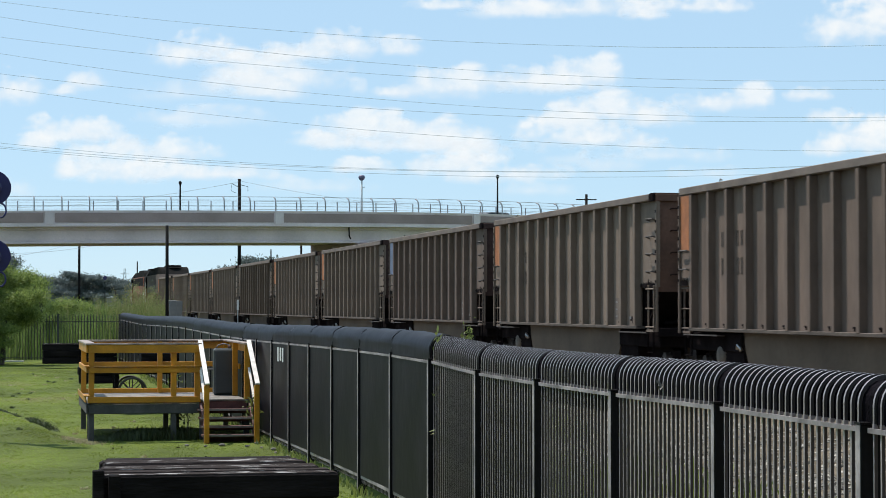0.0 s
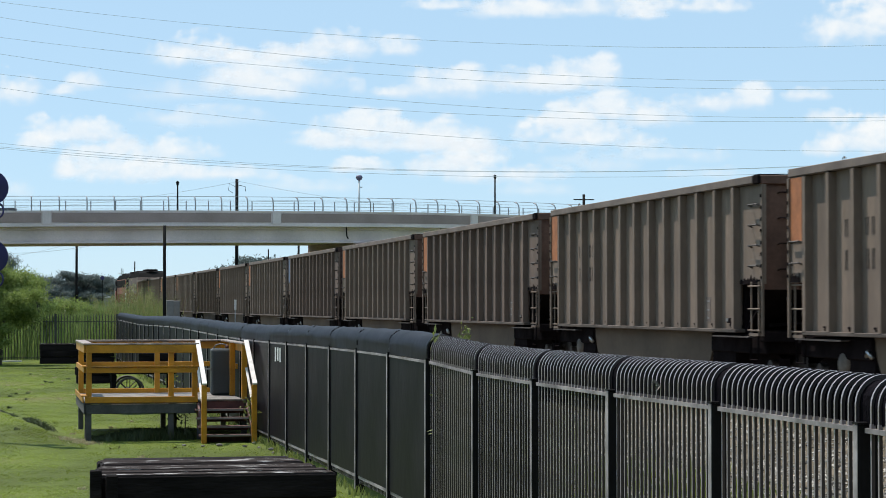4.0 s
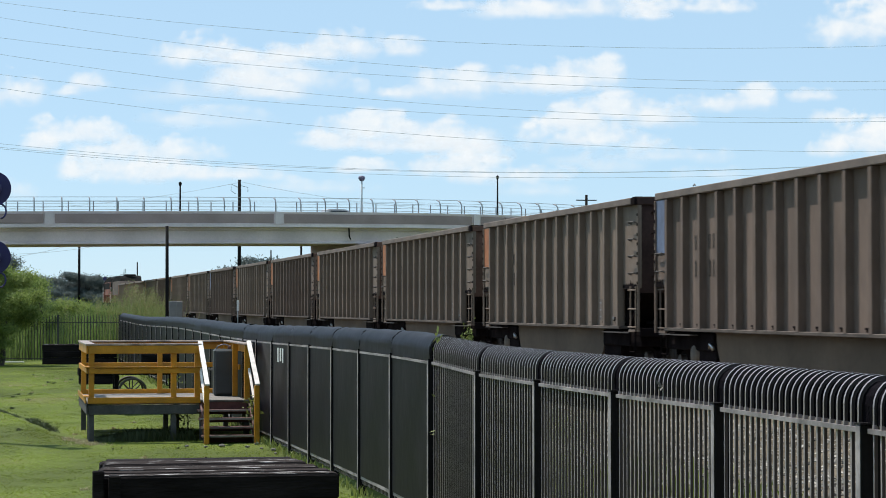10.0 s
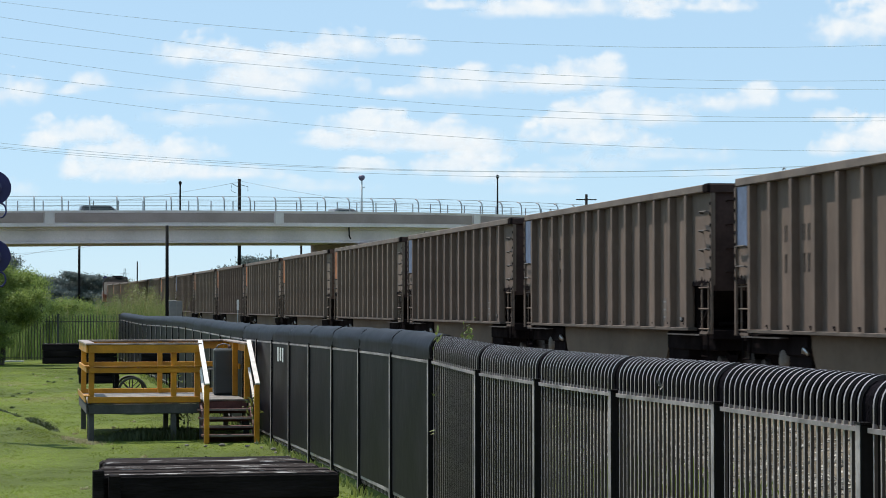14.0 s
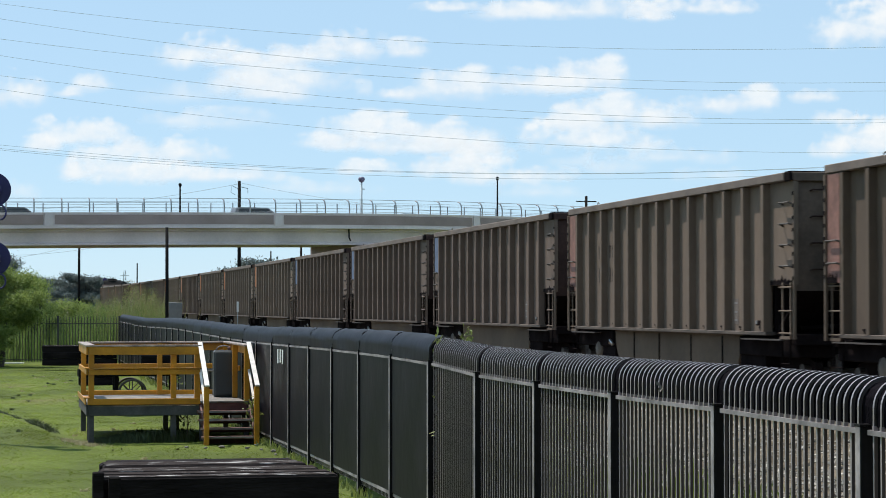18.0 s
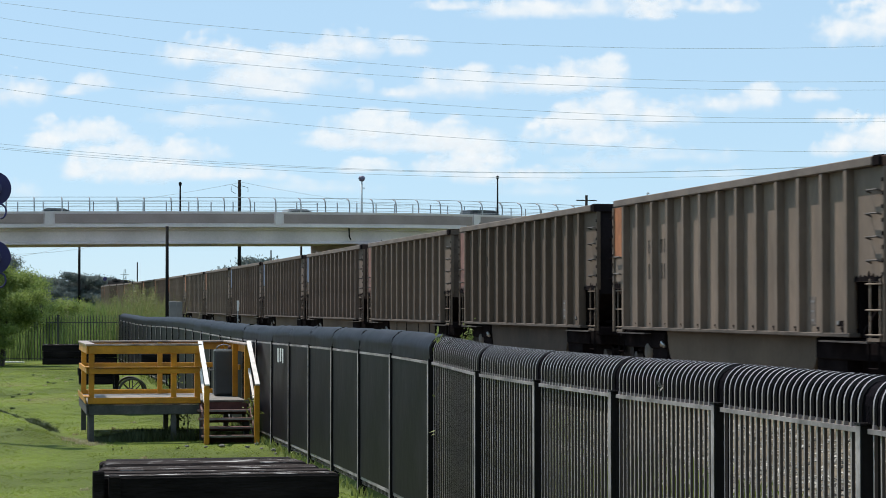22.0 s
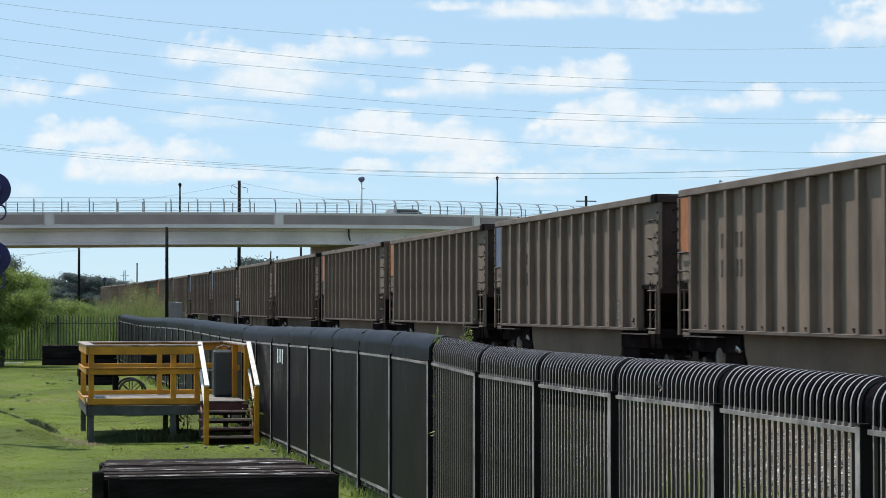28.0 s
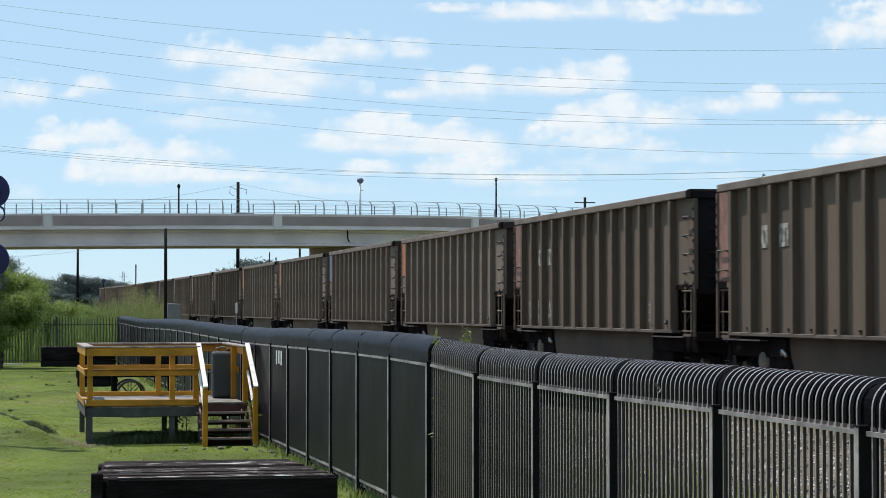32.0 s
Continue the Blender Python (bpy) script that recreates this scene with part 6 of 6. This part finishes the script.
# tall weeds beneath the platform, with the shade put into their dark leaf colour
n = 1500
px, py = rng.uniform(1.65, 3.45, n), rng.uniform(39.5, 40.8, n)
tall = 0.05 + 0.2 * np.clip((px - 1.7) / 0.7, 0.15, 1) * rng.uniform(0.3, 1, n)
blades("shaded_weeds", "weeds under the platform, darkened for shade", "weeds", rng, np.stack([px, py], 1), -0.02, tall, rng.uniform(0.012, 0.03, n), 0.35, WEED_DARK)


def sprig(label, place, height, size, count, seed, material=None, leaf=0.028, long=1.6):
    r = np.random.default_rng(seed)
    ob = thing("weed_plant", label, "weed", pose(*place))
    part("stem", Geo().tube([(0, 0, 0), (0.03, 0, height * 0.5), (0, 0.02, height)], [0.015, 0.011, 0.004], 5), BARK, ob)
    v, f = leaves(r, [(0, 0, height * k) for k in (0.55, 0.7, 0.85, 0.95, 1.0)], count, (size, size, min(0.09 * height, 0.09)), leaf, long)
    part("foliage", mesh_np("foliage", v, f, material or WEED), material or WEED, ob)


sprig("bright green weed growing through the fence top", (4.84, 22.6, 0), 2.06, 0.04, 420, 3, None, 0.017)
sprig("leafy vine climbing the fence post", (fence_x(22.9) + 0.04, 22.86, 0), 1.98, 0.03, 70, 4)
curl, cf = leaves(np.random.default_rng(2), [(0, 0, 0)], 9, (0.01, 0.03, 0.015), 0.018)
tagged(new("dead_leaf", mesh_np("dead_leaf", curl, cf, GREY_WOOD)), "dry tan leaf caught between the fence bars", "leaf").matrix_basis = pose(fence_x(14.5) - 0.02, 14.5, 1.86)
sprig("broad-leaved dark vine beside the platform steps", (3.30, 39.9, 0), 0.62, 0.09, 34, 5, WEED_DARK, 0.055, 0.7)
sprig("broad-leaved dark vine under the platform", (3.06, 40.0, 0), 0.42, 0.08, 22, 15, WEED_DARK, 0.05, 0.7)
sprig("small green weed at the foot of the fence", (4.36, 38.6, 0), 0.75, 0.07, 60, 16, None, 0.035)
sprig("pale green vine on the fence beside the cart", (4.0, 52.0, 0), 1.05, 0.12, 90, 17, None, 0.06, 0.9)


for i, (y, d, s) in enumerate([(36.4, 0.15, 0.07), (36.9, 0.3, 0.05), (37.3, 0.5, 0.06), (37.6, 0.9, 0.08), (37.5, 1.2, 0.05), (38.1, 0.25, 0.06), (35.6, 0.2, 0.05), (34.6, 0.12, 0.06), (37.7, 1.5, 0.06), (33.2, 0.2, 0.05)]):
    rr, s = random.Random(i), s * 0.7
    g = Geo().lathe([(s * 0.7, 0), (s, s * 0.35), (s * 0.75, s * 0.7), (s * 0.2, s * 0.85)], 7)
    g.v = [(x * rr.uniform(0.8, 1.3), y2 * rr.uniform(0.8, 1.3), z) for x, y2, z in g.v]
    solid("stone", g, GREY_WOOD, "pale loose stone lying by the fence foot", "stone", pose(fence_x(y) - d, y, 0, 0, 0, 40 * i), group="loose stones")
solid("board", Geo().box(-0.6, 0.6, -0.06, 0.06, 0, 0.05, 0.006), WHITE, "pale weathered board lying on the lawn", "board", pose(0.3, 95.0, 0.03, 0, 0, -11))

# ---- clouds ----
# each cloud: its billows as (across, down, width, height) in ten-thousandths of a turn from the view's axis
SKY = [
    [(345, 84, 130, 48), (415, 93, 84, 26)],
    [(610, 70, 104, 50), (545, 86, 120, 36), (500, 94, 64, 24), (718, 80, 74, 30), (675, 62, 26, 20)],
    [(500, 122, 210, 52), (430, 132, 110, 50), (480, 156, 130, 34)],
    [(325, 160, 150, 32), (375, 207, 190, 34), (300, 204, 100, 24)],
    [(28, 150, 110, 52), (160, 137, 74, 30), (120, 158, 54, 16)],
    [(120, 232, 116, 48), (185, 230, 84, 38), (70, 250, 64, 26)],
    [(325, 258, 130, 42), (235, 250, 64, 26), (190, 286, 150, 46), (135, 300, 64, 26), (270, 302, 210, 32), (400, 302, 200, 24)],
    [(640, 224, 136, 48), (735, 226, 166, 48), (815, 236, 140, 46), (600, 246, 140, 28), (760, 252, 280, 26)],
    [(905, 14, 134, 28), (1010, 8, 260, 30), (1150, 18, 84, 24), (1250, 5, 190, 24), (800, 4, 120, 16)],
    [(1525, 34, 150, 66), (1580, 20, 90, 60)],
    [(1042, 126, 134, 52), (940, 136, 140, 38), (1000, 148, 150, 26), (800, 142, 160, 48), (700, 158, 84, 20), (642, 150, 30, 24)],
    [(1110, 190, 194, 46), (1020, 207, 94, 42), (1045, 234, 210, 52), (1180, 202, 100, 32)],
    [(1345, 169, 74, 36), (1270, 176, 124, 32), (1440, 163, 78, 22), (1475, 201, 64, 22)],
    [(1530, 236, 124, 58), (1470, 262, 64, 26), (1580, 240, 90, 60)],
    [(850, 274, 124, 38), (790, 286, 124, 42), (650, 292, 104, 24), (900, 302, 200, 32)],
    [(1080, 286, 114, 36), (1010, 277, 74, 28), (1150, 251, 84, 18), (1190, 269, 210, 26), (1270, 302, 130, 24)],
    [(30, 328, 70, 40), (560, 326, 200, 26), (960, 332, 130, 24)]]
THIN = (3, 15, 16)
CLOUDS = []
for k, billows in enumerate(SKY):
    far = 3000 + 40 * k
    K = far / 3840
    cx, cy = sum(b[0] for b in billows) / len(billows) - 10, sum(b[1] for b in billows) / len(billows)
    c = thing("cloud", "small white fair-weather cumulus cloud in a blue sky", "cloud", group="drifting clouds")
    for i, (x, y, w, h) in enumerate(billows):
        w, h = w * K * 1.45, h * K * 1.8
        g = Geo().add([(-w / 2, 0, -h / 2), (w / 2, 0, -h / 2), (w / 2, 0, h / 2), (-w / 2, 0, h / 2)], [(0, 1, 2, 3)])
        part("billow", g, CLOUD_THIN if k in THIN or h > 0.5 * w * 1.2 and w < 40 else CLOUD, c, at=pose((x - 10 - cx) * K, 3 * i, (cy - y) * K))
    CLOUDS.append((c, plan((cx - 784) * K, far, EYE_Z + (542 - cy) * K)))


def motions():
    """Everything that moves: the train and its wheels, the road traffic, the drifting clouds."""
    seconds = [float(i) for i in range(33)]
    for ob, k in CARS:
        slack = {0: -0.16, -1: -0.10, -3: -0.12}.get(k, 0.0)
        middle = lambda t: CAR_PITCH * (2.70 + k + progress(t)) - 2.63 - CAR_LEN / 2 + slack
        walk(ob, [(t, on_track(middle(t), 12.0)) for t in seconds])
    for i, ob in enumerate(LOCOS):
        start = CAR_PITCH * 11.70 - 2.63 + 0.7 + 22.5 * i + 11.25
        walk(ob, [(t, on_track(start + CAR_PITCH * progress(t), 13.0)) for t in seconds])
    steps = [i / 15 for i in range(481)]
    turns = [math.degrees(CAR_PITCH * progress(t) / 0.457) for t in steps]
    for w in WHEELS:
        x, y, z = w.matrix_basis.translation
        walk(w, [(t, pose(x, y, z, -a)) for t, a in zip(steps, turns)])
    for ob, t0, s0, v in TRAFFIC_OBS:
        rows = []
        for t in seconds:
            lane = 3.2 if v > 0 else 7.4
            s = min(max(1.05 * (s0 + v * (t - t0)) + 0.3 * lane, -165), 95)
            p, q = along(s, lane, -1.02), along(s + 0.5, lane, -1.02)
            d = (q - p) * (1 if v > 0 else -1)
            rows.append((t, pose(p.x, p.y, p.z, 0, 0, math.degrees(math.atan2(d.y, d.x)))))
        walk(ob, rows)
    drift = plan(15.5, 0)
    for ob, p in CLOUDS:
        walk(ob, [(0.0, Matrix.Translation(p) @ pose(0, 0, 0, 0, 0, -YAW)), (32.0, Matrix.Translation(p + drift) @ pose(0, 0, 0, 0, 0, -YAW))])


motions()
